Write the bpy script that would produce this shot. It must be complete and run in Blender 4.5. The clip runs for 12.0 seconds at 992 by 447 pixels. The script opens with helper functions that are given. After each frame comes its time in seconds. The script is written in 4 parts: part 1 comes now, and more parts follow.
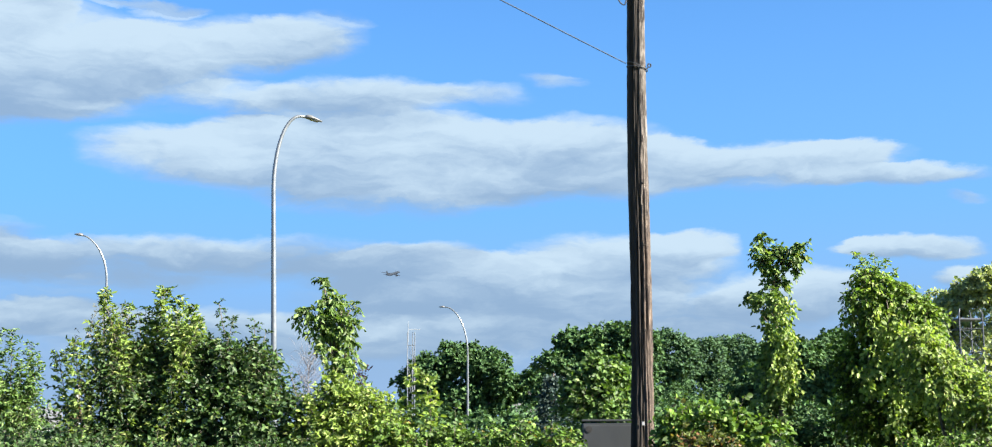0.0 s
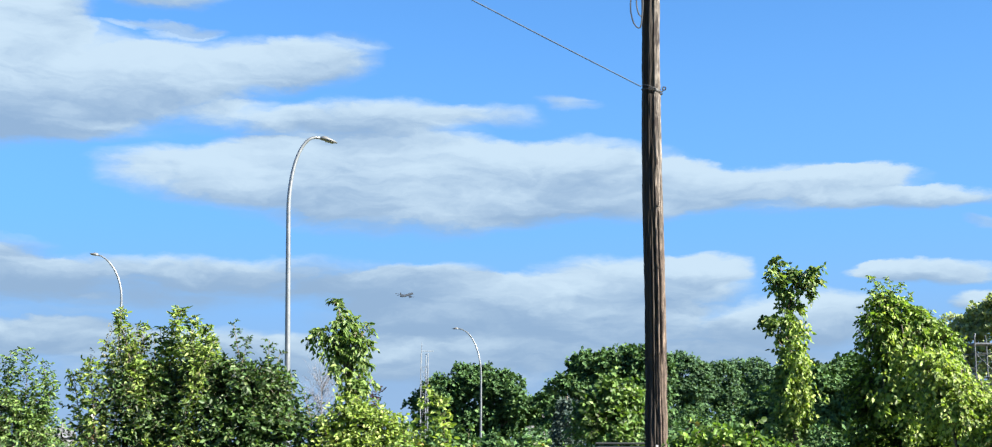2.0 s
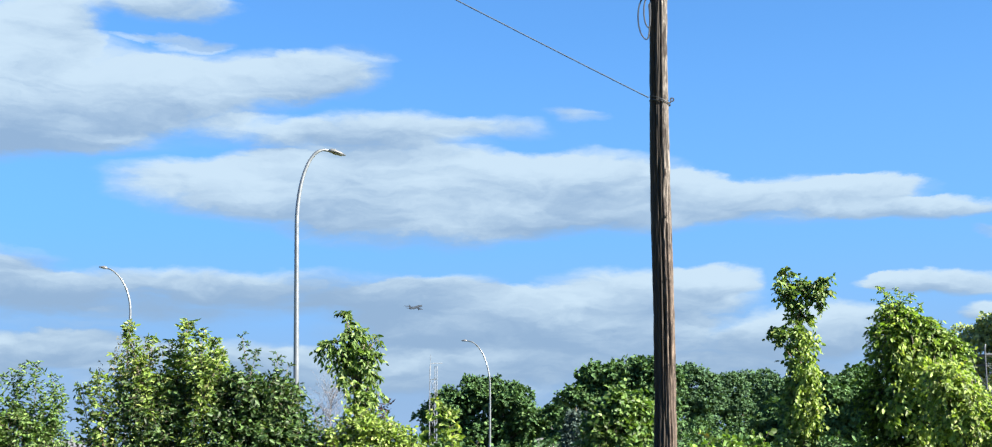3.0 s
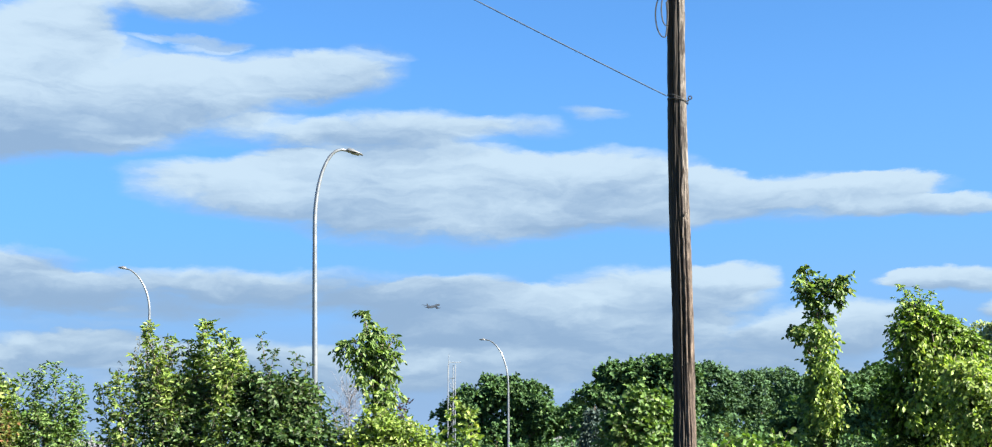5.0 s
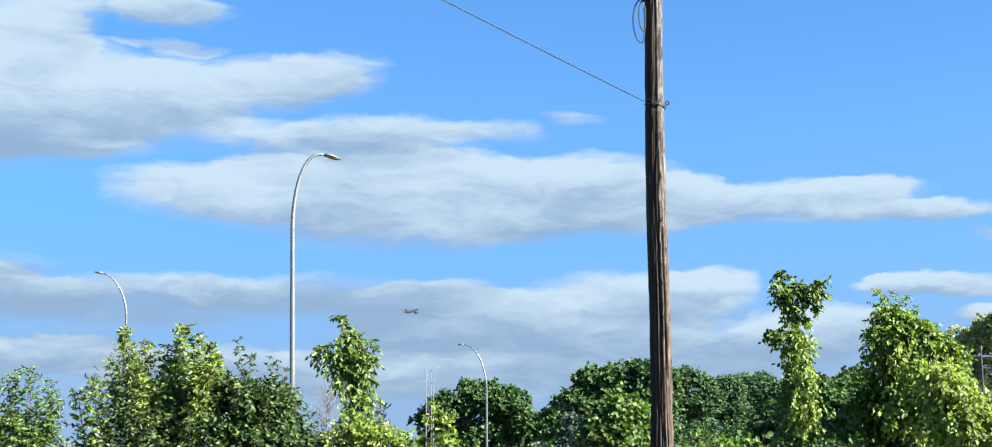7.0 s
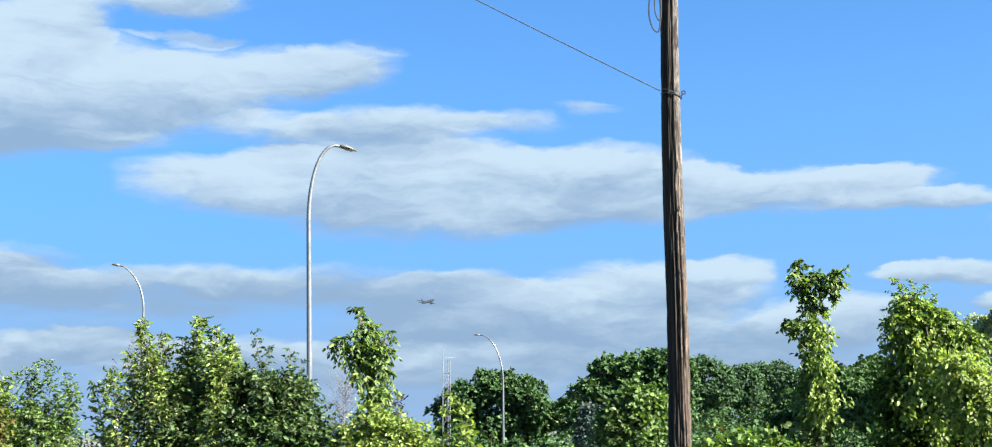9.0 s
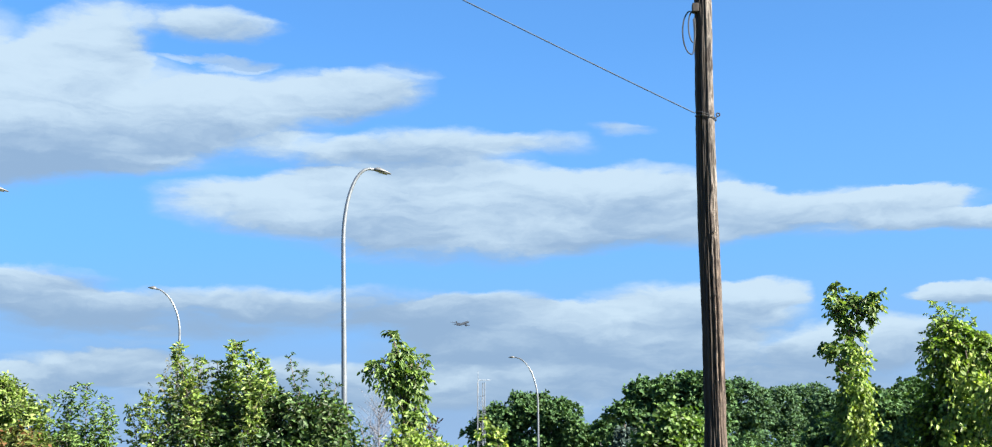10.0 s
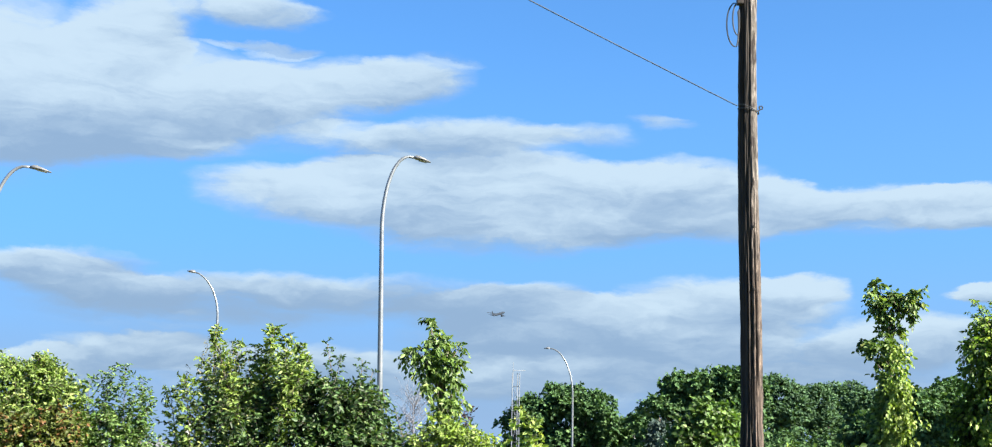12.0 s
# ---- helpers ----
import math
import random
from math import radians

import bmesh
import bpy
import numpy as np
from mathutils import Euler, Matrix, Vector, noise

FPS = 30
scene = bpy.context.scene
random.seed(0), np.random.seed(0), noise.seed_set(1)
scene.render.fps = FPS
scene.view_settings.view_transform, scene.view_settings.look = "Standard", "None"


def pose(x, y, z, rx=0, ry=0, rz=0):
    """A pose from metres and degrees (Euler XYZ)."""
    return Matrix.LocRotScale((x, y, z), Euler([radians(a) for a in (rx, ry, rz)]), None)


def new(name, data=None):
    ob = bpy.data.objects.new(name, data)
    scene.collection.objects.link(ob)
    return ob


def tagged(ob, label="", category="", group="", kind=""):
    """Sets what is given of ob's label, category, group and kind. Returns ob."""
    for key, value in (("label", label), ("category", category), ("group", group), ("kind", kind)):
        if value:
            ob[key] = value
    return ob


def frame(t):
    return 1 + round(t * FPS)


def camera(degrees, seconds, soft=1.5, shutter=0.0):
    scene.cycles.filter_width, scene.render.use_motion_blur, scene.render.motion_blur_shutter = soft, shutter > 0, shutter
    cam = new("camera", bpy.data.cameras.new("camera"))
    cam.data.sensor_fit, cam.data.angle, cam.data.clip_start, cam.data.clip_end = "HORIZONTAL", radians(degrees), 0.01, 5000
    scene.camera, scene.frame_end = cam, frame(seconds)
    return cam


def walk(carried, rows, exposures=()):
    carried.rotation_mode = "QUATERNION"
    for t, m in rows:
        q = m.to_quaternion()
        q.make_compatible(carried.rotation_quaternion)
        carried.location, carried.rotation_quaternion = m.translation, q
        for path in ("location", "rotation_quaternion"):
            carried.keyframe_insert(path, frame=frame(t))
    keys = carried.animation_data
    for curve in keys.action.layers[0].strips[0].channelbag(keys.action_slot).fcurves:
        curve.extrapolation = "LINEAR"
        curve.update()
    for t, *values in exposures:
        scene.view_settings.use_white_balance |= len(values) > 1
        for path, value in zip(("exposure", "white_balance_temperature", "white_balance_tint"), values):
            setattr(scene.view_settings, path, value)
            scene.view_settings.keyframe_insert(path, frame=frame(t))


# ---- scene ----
# seconds, place in metres, then yaw, pitch and roll in degrees
ROWS = [
    (0.0, 0.000, 0.000, 1.600, -0.000, 8.581, -0.229),
    (0.5, -0.006, 0.005, 1.595, 0.183, 8.649, -0.360),
    (1.0, -0.013, 0.000, 1.596, 0.405, 8.787, -0.159),
    (1.5, -0.022, -0.011, 1.600, 0.415, 8.970, 0.152),
    (2.0, -0.007, -0.025, 1.598, 0.585, 9.486, 0.153),
    (2.5, -0.017, -0.016, 1.603, 0.770, 9.827, 0.063),
    (3.0, -0.001, -0.004, 1.599, 0.945, 9.980, 0.028),
    (5.0, -0.008, 0.014, 1.609, 1.682, 9.928, -0.081),
    (5.5, -0.001, -0.004, 1.593, 0.752, 9.842, -0.340),
    (6.0, -0.003, -0.022, 1.608, 0.405, 10.139, 0.123),
    (6.5, -0.008, 0.009, 1.606, 0.560, 10.134, 0.055),
    (7.0, 0.007, 0.006, 1.605, 0.786, 10.129, -0.191),
    (9.0, -0.009, 0.030, 1.622, 1.432, 9.720, -0.385),
    (9.5, 0.008, 0.030, 1.629, 2.152, 10.183, -0.567),
    (10.0, -0.004, 0.050, 1.646, 2.878, 10.633, -0.283),
    (10.5, -0.009, 0.075, 1.639, 3.999, 10.396, -0.009),
    (11.0, -0.019, 0.070, 1.640, 5.180, 10.242, 0.404),
    (11.5, -0.026, 0.112, 1.633, 4.934, 10.129, 0.726),
    (12.0, -0.028, 0.081, 1.628, 4.457, 10.240, 1.108),
]

cam = camera(39.44, 12.0, soft=1.2)
walk(cam, [(t, pose(x, y, z, 90 + pitch, 0, yaw) @ pose(0, 0, 0, 0, 0, roll)) for t, x, y, z, yaw, pitch, roll in ROWS],
     exposures=[(0.0, 2.32), (12.0, 2.32)])

# ---- light ----
SUN_BEARING, SUN_HEIGHT = -112.0, 33.0      # degrees; bearings run anticlockwise from straight ahead
sun_data = bpy.data.lights.new("sun", "SUN")
sun_data.energy, sun_data.angle, sun_data.color = 5.0, radians(0.53), (1.0, 0.93, 0.80)
sun = new("sun", sun_data)
sun.matrix_world = pose(0, 0, 40, 90 - SUN_HEIGHT, 0, SUN_BEARING + 180)

world = bpy.data.worlds.new("sky")
scene.world = world
world.use_nodes = True
wt = world.node_tree
wt.nodes.clear()


def wmath(op, a, b=None, c=None, clamp=False):
    n = wt.nodes.new("ShaderNodeMath")
    n.operation, n.use_clamp = op, clamp
    for i, v in enumerate((a, b, c)):
        if v is None:
            continue
        if isinstance(v, (int, float)):
            n.inputs[i].default_value = v
        else:
            wt.links.new(v, n.inputs[i])
    return n.outputs[0]


def wrange(value, lo, hi, to_lo=0.0, to_hi=1.0, smooth=True):
    n = wt.nodes.new("ShaderNodeMapRange")
    n.interpolation_type = "SMOOTHSTEP" if smooth else "LINEAR"
    wt.links.new(value, n.inputs[0])
    for i, v in zip((1, 2, 3, 4), (lo, hi, to_lo, to_hi)):
        n.inputs[i].default_value = v
    return n.outputs[0]


def wmix(fac, a, b, blend="MIX"):
    n = wt.nodes.new("ShaderNodeMix")
    n.data_type, n.blend_type = "RGBA", blend
    for i, v in ((0, fac), (6, a), (7, b)):
        if isinstance(v, (int, float)):
            n.inputs[i].default_value = v
        elif isinstance(v, tuple):
            n.inputs[i].default_value = (*v, 1)
        else:
            wt.links.new(v, n.inputs[i])
    return n.outputs[2]


def wnoise(vector, scale, detail, rough, stretch, distortion=0.0):
    m = wt.nodes.new("ShaderNodeMapping")
    m.inputs["Scale"].default_value = stretch
    wt.links.new(vector, m.inputs["Vector"])
    n = wt.nodes.new("ShaderNodeTexNoise")
    n.inputs["Scale"].default_value, n.inputs["Detail"].default_value = scale, detail
    n.inputs["Roughness"].default_value, n.inputs["Distortion"].default_value = rough, distortion
    wt.links.new(m.outputs[0], n.inputs["Vector"])
    return n


coords = wt.nodes.new("ShaderNodeTexCoord").outputs["Generated"]
split = wt.nodes.new("ShaderNodeSeparateXYZ")
wt.links.new(coords, split.inputs[0])
DEG = 57.29578
bearing = wmath("MULTIPLY", wmath("ARCTAN2", wmath("MULTIPLY", split.outputs[0], -1.0), split.outputs[1]), DEG)
height = wmath("MULTIPLY", wmath("ARCSINE", split.outputs[2]), DEG)
flat = wt.nodes.new("ShaderNodeCombineXYZ")
wt.links.new(bearing, flat.inputs[0])
wt.links.new(height, flat.inputs[1])
# ragged cloud edges: the sky's coordinates are pushed about by two sizes of noise
push = wnoise(flat.outputs[0], 0.55, 7.0, 0.62, (0.40, 1.0, 1.0))
off = wt.nodes.new("ShaderNodeVectorMath")
off.operation = "SUBTRACT"
wt.links.new(push.outputs["Color"], off.inputs[0])
off.inputs[1].default_value = (0.5, 0.5, 0.5)
moved = wt.nodes.new("ShaderNodeVectorMath")
moved.operation = "MULTIPLY_ADD"
wt.links.new(off.outputs[0], moved.inputs[0])
moved.inputs[1].default_value = (3.2, 1.5, 0.0)
wt.links.new(flat.outputs[0], moved.inputs[2])
WHERE = moved.outputs[0]

sums = {"body": None, "lift": None, "wisp": None}


def gather(key, value):
    sums[key] = value if sums[key] is None else wmath("ADD", sums[key], value)


def cloud(kind, at, up, wide, tall, tilt, weight=1.0, tone=0.0):
    """One swelling of a cloud: bearing and height of its middle, half its width and height, all in degrees.
    tone: how sunlit it is."""
    m = wt.nodes.new("ShaderNodeMapping")
    m.vector_type = "TEXTURE"
    m.inputs["Location"].default_value = (at, up, 0)
    m.inputs["Rotation"].default_value = (0, 0, radians(tilt))
    m.inputs["Scale"].default_value = (wide * 1.08, tall * 1.15, 1)
    wt.links.new(WHERE, m.inputs["Vector"])
    dot = wt.nodes.new("ShaderNodeVectorMath")
    dot.operation = "DOT_PRODUCT"
    wt.links.new(m.outputs[0], dot.inputs[0])
    wt.links.new(m.outputs[0], dot.inputs[1])
    w = wmath("MULTIPLY", wmath("SUBTRACT", 1.0, dot.outputs["Value"], clamp=True), weight)
    if kind == "wisp":
        gather("wisp", w)
        return
    gather("body", w)
    s = wt.nodes.new("ShaderNodeSeparateXYZ")
    wt.links.new(m.outputs[0], s.inputs[0])
    gather("lift", wmath("MULTIPLY", w, wmath("ADD", s.outputs[1], tone)))


# the great bank high on the left
cloud("bank", 19.29, 14.61, 7.96, 2.32, 0)
cloud("bank", 21.5, 13.3, 6.5, 1.5, 0)
cloud("bank", 22.5, 12.7, 6.0, 1.2, 0, 0.8, -0.3)
cloud("bank", 25.15, 14.51, 5.37, 3.87, 0)
cloud("bank", 13.1, 15.25, 5.6, 1.40, -6)
cloud("bank", 8.4, 15.9, 2.9, 1.05, -5)
cloud("bank", 18.5, 13.9, 4.5, 0.9, 0, 0.6, -0.9)
cloud("bank", 19.94, 17.13, 2.92, 1.94, -20)
cloud("bank", 15.00, 18.50, 3.08, 0.77, 3)
cloud("wisp", 13.76, 16.86, 1.9, 0.36, -6, 1.3)
cloud("wisp", 15.57, 17.08, 2.03, 0.20, -2)
cloud("wisp", 6.75, 16.8, 1.7, 0.6, 6, 1.0)
# the thin streak above the long one
cloud("streak", 5.8, 13.85, 4.2, 0.85, 0, 0.8)
cloud("streak", 10.4, 13.5, 3.4, 0.75, -3, 0.6)
cloud("streak", 1.0, 13.95, 2.8, 0.55, 2, 0.55)
cloud("streak", 6.0, 13.05, 5.5, 0.75, 0, 0.55, -0.2)
cloud("wisp", -2.71, 14.44, 1.70, 0.40, 4)
# the long lens-shaped cloud in the middle and its tail
cloud("lens", 4.25, 11.49, 9.19, 1.50, 0)
cloud("lens", 12.37, 11.26, 5.06, 1.19, 0)
cloud("lens", -2.16, 11.65, 5.26, 1.29, -3)
cloud("lens", 3.17, 9.95, 6.81, 1.15, -2)
cloud("lens", 9.55, 12.27, 3.36, 0.62, 4)
cloud("lens", 9.0, 10.35, 5.0, 0.9, 0, 0.7, -0.2)
cloud("lens", -6.2, 10.75, 4.4, 1.2, 0, 0.9)
cloud("tail", -6.9, 11.25, 2.2, 0.8, 0, 0.7)
cloud("lens", -2.5, 10.15, 5.2, 0.85, 0, 0.7, -0.2)
cloud("tail", -11.5, 10.62, 5.8, 1.0, 0)
cloud("tail", -13.8, 11.0, 2.8, 0.6, 0, 0.8)
cloud("tail", -16.2, 10.12, 4.4, 0.46, 2)
# the grey band below
cloud("band", 11.94, 6.91, 10.76, 1.08, -1, tone=-0.45)
cloud("band", 20.8, 6.75, 3.9, 1.0, 0, tone=-0.45)
cloud("band", 22.4, 7.75, 4.2, 0.75, -5)
cloud("band", 17.0, 5.7, 7.0, 0.9, 0, 0.45, -0.4)
cloud("band", 4.71, 6.84, 4.40, 0.93, -6, tone=-0.25)
cloud("band", 2.5, 6.15, 4.5, 1.15, -3, 0.9, -0.2)
cloud("band", 5.5, 5.4, 3.5, 0.9, 0, 0.5, -0.2)
cloud("band", -0.81, 5.90, 6.75, 1.29, 0, tone=-0.1)
cloud("band", -5.54, 7.05, 4.64, 1.08, 3, tone=0.35)
cloud("band", -7.89, 7.54, 2.30, 0.67, 0, tone=0.35)
cloud("band", -4.72, 4.72, 10.80, 1.42, 0, 0.8)
cloud("band", -12.16, 5.53, 3.71, 1.08, -2, tone=0.35)
# low banks over the horizon
cloud("low", 18.8, 4.6, 4.4, 0.75, -2, 1.0)
cloud("low", 12.09, 4.05, 6.46, 0.93, 0, 0.8)
cloud("low", 22.79, 3.73, 3.33, 0.83, 0)
cloud("low", 24.0, 4.0, 2.6, 0.6, -6, 1.2, 0.5)
cloud("low", 5.18, 3.93, 6.69, 1.03, 0, 0.8)
cloud("low", 0.0, 3.0, 27.0, 1.5, 0, 0.40)
cloud("small", -16.6, 7.3, 3.0, 0.5, 1, 1.3, 0.4)
cloud("small", -15.2, 7.35, 1.3, 0.4, 0, 0.8, 0.5)
cloud("small", -18.75, 6.06, 1.40, 0.52, 4)
cloud("wisp", -18.91, 9.00, 0.94, 0.30, 8)

fine = wnoise(WHERE, 1.35, 7.0, 0.62, (0.45, 1.1, 1.0), 0.5).outputs["Fac"]
grain = wnoise(WHERE, 0.75, 8.0, 0.60, (0.28, 1.35, 1.0), 0.35).outputs["Fac"]
broad = wnoise(WHERE, 0.22, 4.0, 0.5, (0.5, 1.3, 1.0)).outputs["Fac"]
lift = wmath("DIVIDE", sums["lift"], wmath("ADD", sums["body"], 0.05))
fade = wrange(lift, -0.75, 0.25, 0.45, 1.05, False)       # ragged crowns, soft thin undersides
thick = wmath("MULTIPLY", wmath("MULTIPLY", sums["body"], fade), wmath("ADD", -0.13, wmath("ADD", wmath("MULTIPLY", grain, 1.5), wmath("MULTIPLY", fine, 0.75))))
cover = wrange(thick, 0.03, 0.70, 0.0, 0.95)
wisps = wrange(wmath("MULTIPLY", sums["wisp"], grain), 0.12, 0.6, 0.0, 0.7)
# beyond the part that is in view the sky carries on with the same broken cloud
aside = wmath("MAXIMUM", wrange(wmath("ABSOLUTE", bearing), 29.0, 40.0), wrange(height, 23.0, 30.0))
others = wmath("MULTIPLY", wrange(wnoise(coords, 3.0, 5.0, 0.55, (1.0, 1.0, 3.0)).outputs["Fac"], 0.63, 0.76), aside)
cover = wmath("MAXIMUM", wmath("MAXIMUM", cover, wisps), others)

# brighter on top, greyer below, with soft folds
shade = wmath("ADD", wmath("MULTIPLY", lift, 0.75), wmath("ADD", wmath("ADD", wmath("MULTIPLY", grain, 1.1), wmath("MULTIPLY", fine, 0.55)), -0.32))
shade = wmath("ADD", shade, wmath("MULTIPLY", wmath("SUBTRACT", broad, 0.5), 1.1))
shade = wmath("ADD", shade, wrange(height, 4.0, 11.0, -0.19, 0.10))
shade = wrange(shade, 0.0, 1.0)
cloud_colour = wmix(shade, (0.308, 0.460, 0.665), (0.645, 0.812, 0.95))

air = wt.nodes.new("ShaderNodeTexSky")
air.sky_type, air.sun_disc = "NISHITA", False
air.sun_elevation, air.sun_rotation = radians(SUN_HEIGHT), radians(-SUN_BEARING)
air.air_density, air.dust_density, air.ozone_density = 1.0, 0.4, 3.0
blue = wmix(1.0, air.outputs[0], (0.095, 0.172, 0.240), "MULTIPLY")
blue = wmix(wrange(height, 2.0, 18.0, 0.95, 0.15, False), blue, wmix(wrange(bearing, -22.0, 24.0), (0.215, 0.492, 0.985), (0.168, 0.445, 0.985)))
blue = wmix(wrange(height, 0.5, 10.0, 0.92, 0.0), blue, (0.345, 0.52, 0.775))
blue = wmix(wrange(height, 22.0, 65.0, 0.0, 0.8), blue, (0.025, 0.085, 0.26))
painted = wmix(cover, blue, cloud_colour)
back = wt.nodes.new("ShaderNodeBackground")
back.inputs["Strength"].default_value = 0.2
wt.links.new(painted, back.inputs["Color"])
wo = wt.nodes.new("ShaderNodeOutputWorld")
wt.links.new(back.outputs[0], wo.inputs["Surface"])


# ---- materials ----
def material(name, rough=0.6, metal=0.0):
    m = bpy.data.materials.new(name)
    m.use_nodes = True
    b = m.node_tree.nodes["Principled BSDF"]
    b.inputs["Roughness"].default_value, b.inputs["Metallic"].default_value = rough, metal
    return m, m.node_tree, b


def ramp(tree, fac, stops):
    n = tree.nodes.new("ShaderNodeValToRGB")
    while len(n.color_ramp.elements) < len(stops):
        n.color_ramp.elements.new(0.5)
    for e, (at, c) in zip(n.color_ramp.elements, stops):
        e.position, e.color = at, (*c, 1)
    tree.links.new(fac, n.inputs[0])
    return n.outputs[0]


def texture(tree, scale, detail=4.0, rough=0.55, stretch=(1, 1, 1)):
    c = tree.nodes.new("ShaderNodeTexCoord")
    m = tree.nodes.new("ShaderNodeMapping")
    m.inputs["Scale"].default_value = stretch
    tree.links.new(c.outputs["Object"], m.inputs["Vector"])
    n = tree.nodes.new("ShaderNodeTexNoise")
    n.inputs["Scale"].default_value, n.inputs["Detail"].default_value, n.inputs["Roughness"].default_value = scale, detail, rough
    tree.links.new(m.outputs[0], n.inputs["Vector"])
    return n.outputs["Fac"]


def mixed(tree, fac, a, b, blend="MIX"):
    n = tree.nodes.new("ShaderNodeMix")
    n.data_type, n.blend_type = "RGBA", blend
    for i, v in ((0, fac), (6, a), (7, b)):
        if isinstance(v, (int, float)):
            n.inputs[i].default_value = v
        elif isinstance(v, tuple):
            n.inputs[i].default_value = (*v, 1)
        else:
            tree.links.new(v, n.inputs[i])
    return n.outputs[2]


def relief(tree, shader, fac, strength, distance):
    n = tree.nodes.new("ShaderNodeBump")
    n.inputs["Strength"].default_value, n.inputs["Distance"].default_value = strength, distance
    tree.links.new(fac, n.inputs["Height"])
    tree.links.new(n.outputs[0], shader.inputs["Normal"])


def leaf_material(name, dark, mid, light, odd, odd_share=0.04, glow=0.38, gloss=0.5, single=False):
    """Leaves: each one takes its own tone, some patches of the plant run paler, and light comes through."""
    m, t, b = material(name, 0.5 if gloss > 0.3 else 0.65)
    g = t.nodes.new("ShaderNodeObjectInfo").outputs["Random"] if single else t.nodes.new("ShaderNodeNewGeometry").outputs["Random Per Island"]
    dark = tuple(c * 0.4 for c in dark)
    tone = ramp(t, g, [(0.0, dark), (0.18, dark), (0.52, mid), (1.0 - odd_share - 0.03, light), (1.0 - odd_share, odd)])
    patch = texture(t, 1.1, 3.0)
    tone = mixed(t, patch, mixed(t, 0.55, tone, dark), mixed(t, 0.30, tone, light))
    t.links.new(tone, b.inputs["Base Color"])
    b.inputs["Specular IOR Level"].default_value = gloss * 0.55
    back_side = t.nodes.new("ShaderNodeBsdfTranslucent")
    t.links.new(mixed(t, 1.0, tone, (1.25, 1.35, 0.5), "MULTIPLY"), back_side.inputs["Color"])
    mix = t.nodes.new("ShaderNodeMixShader")
    mix.inputs[0].default_value = glow * 0.75
    t.links.new(b.outputs[0], mix.inputs[1])
    t.links.new(back_side.outputs[0], mix.inputs[2])
    t.links.new(mix.outputs[0], t.nodes["Material Output"].inputs["Surface"])
    return m


LEAF_ASH = leaf_material("leaf_grey_green", (0.02, 0.052, 0.012), (0.15, 0.25, 0.05), (0.32, 0.43, 0.115), (0.37, 0.39, 0.16), 0.06, glow=0.46)
# LEAF_DARK: deep green shrub, also shade colour for low, lower and inner leaves
LEAF_DARK = leaf_material("leaf_deep_green_and_shaded", (0.009, 0.028, 0.012), (0.035, 0.086, 0.026), (0.125, 0.215, 0.066), (0.2, 0.25, 0.1))
LEAF_MAPLE = leaf_material("leaf_fresh_green", (0.038, 0.09, 0.02), (0.11, 0.2, 0.045), (0.22, 0.319, 0.093), (0.319, 0.358, 0.117), glow=0.45)
LEAF_LIME = leaf_material("leaf_yellow_green", (0.05, 0.115, 0.018), (0.225, 0.34, 0.055), (0.385, 0.5, 0.145), (0.41, 0.44, 0.16), 0.08, glow=0.5)
LEAF_MAPLE_SINGLE = leaf_material("leaf_fresh_green_single", (0.052, 0.115, 0.023), (0.11, 0.2, 0.045), (0.22, 0.319, 0.093), (0.319, 0.358, 0.117), single=True)
LEAF_VINE = leaf_material("leaf_vine", (0.022, 0.062, 0.015), (0.087, 0.179, 0.033), (0.232, 0.366, 0.07), (0.294, 0.179, 0.064), 0.012)
LEAF_DRAPE = leaf_material("leaf_draped_vine", (0.025, 0.07, 0.015), (0.099, 0.199, 0.031), (0.305, 0.444, 0.085), (0.371, 0.425, 0.128), 0.06, glow=0.5)
LEAF_RUST = leaf_material("leaf_turning", (0.04, 0.06, 0.02), (0.09, 0.13, 0.03), (0.17, 0.19, 0.04), (0.2, 0.07, 0.04), 0.14)
LEAF_WOOD = leaf_material("leaf_far_wood", (0.018, 0.049, 0.024), (0.056, 0.13, 0.047), (0.125, 0.222, 0.085), (0.145, 0.222, 0.085), glow=0.25, gloss=0.2)
LEAF_WOOD_PALE = leaf_material("leaf_far_wood_pale", (0.033, 0.074, 0.043), (0.066, 0.137, 0.068), (0.109, 0.196, 0.093), (0.119, 0.192, 0.093), glow=0.25, gloss=0.2)
LEAF_OLIVE = leaf_material("leaf_olive", (0.26, 0.32, 0.19), (0.36, 0.43, 0.21), (0.46, 0.52, 0.26), (0.42, 0.47, 0.2), glow=0.42, gloss=0.25)
LEAF_PALE = leaf_material("leaf_pale_green", (0.025, 0.07, 0.022), (0.085, 0.18, 0.043), (0.21, 0.325, 0.09), (0.26, 0.35, 0.12), glow=0.4)
LEAF_SPRUCE = leaf_material("spruce_needles", (0.03, 0.055, 0.05), (0.055, 0.09, 0.08), (0.1, 0.145, 0.125), (0.11, 0.15, 0.13), glow=0.1, gloss=0.2)
SEEDS = leaf_material("dry_seeds", (0.079, 0.081, 0.051), (0.132, 0.137, 0.085), (0.191, 0.185, 0.136), (0.198, 0.163, 0.136), 0.2, glow=0.3, gloss=0.2)
LEAF_PURPLE = leaf_material("leaf_purple", (0.025, 0.016, 0.018), (0.05, 0.025, 0.03), (0.075, 0.042, 0.042), (0.08, 0.05, 0.042), glow=0.2)

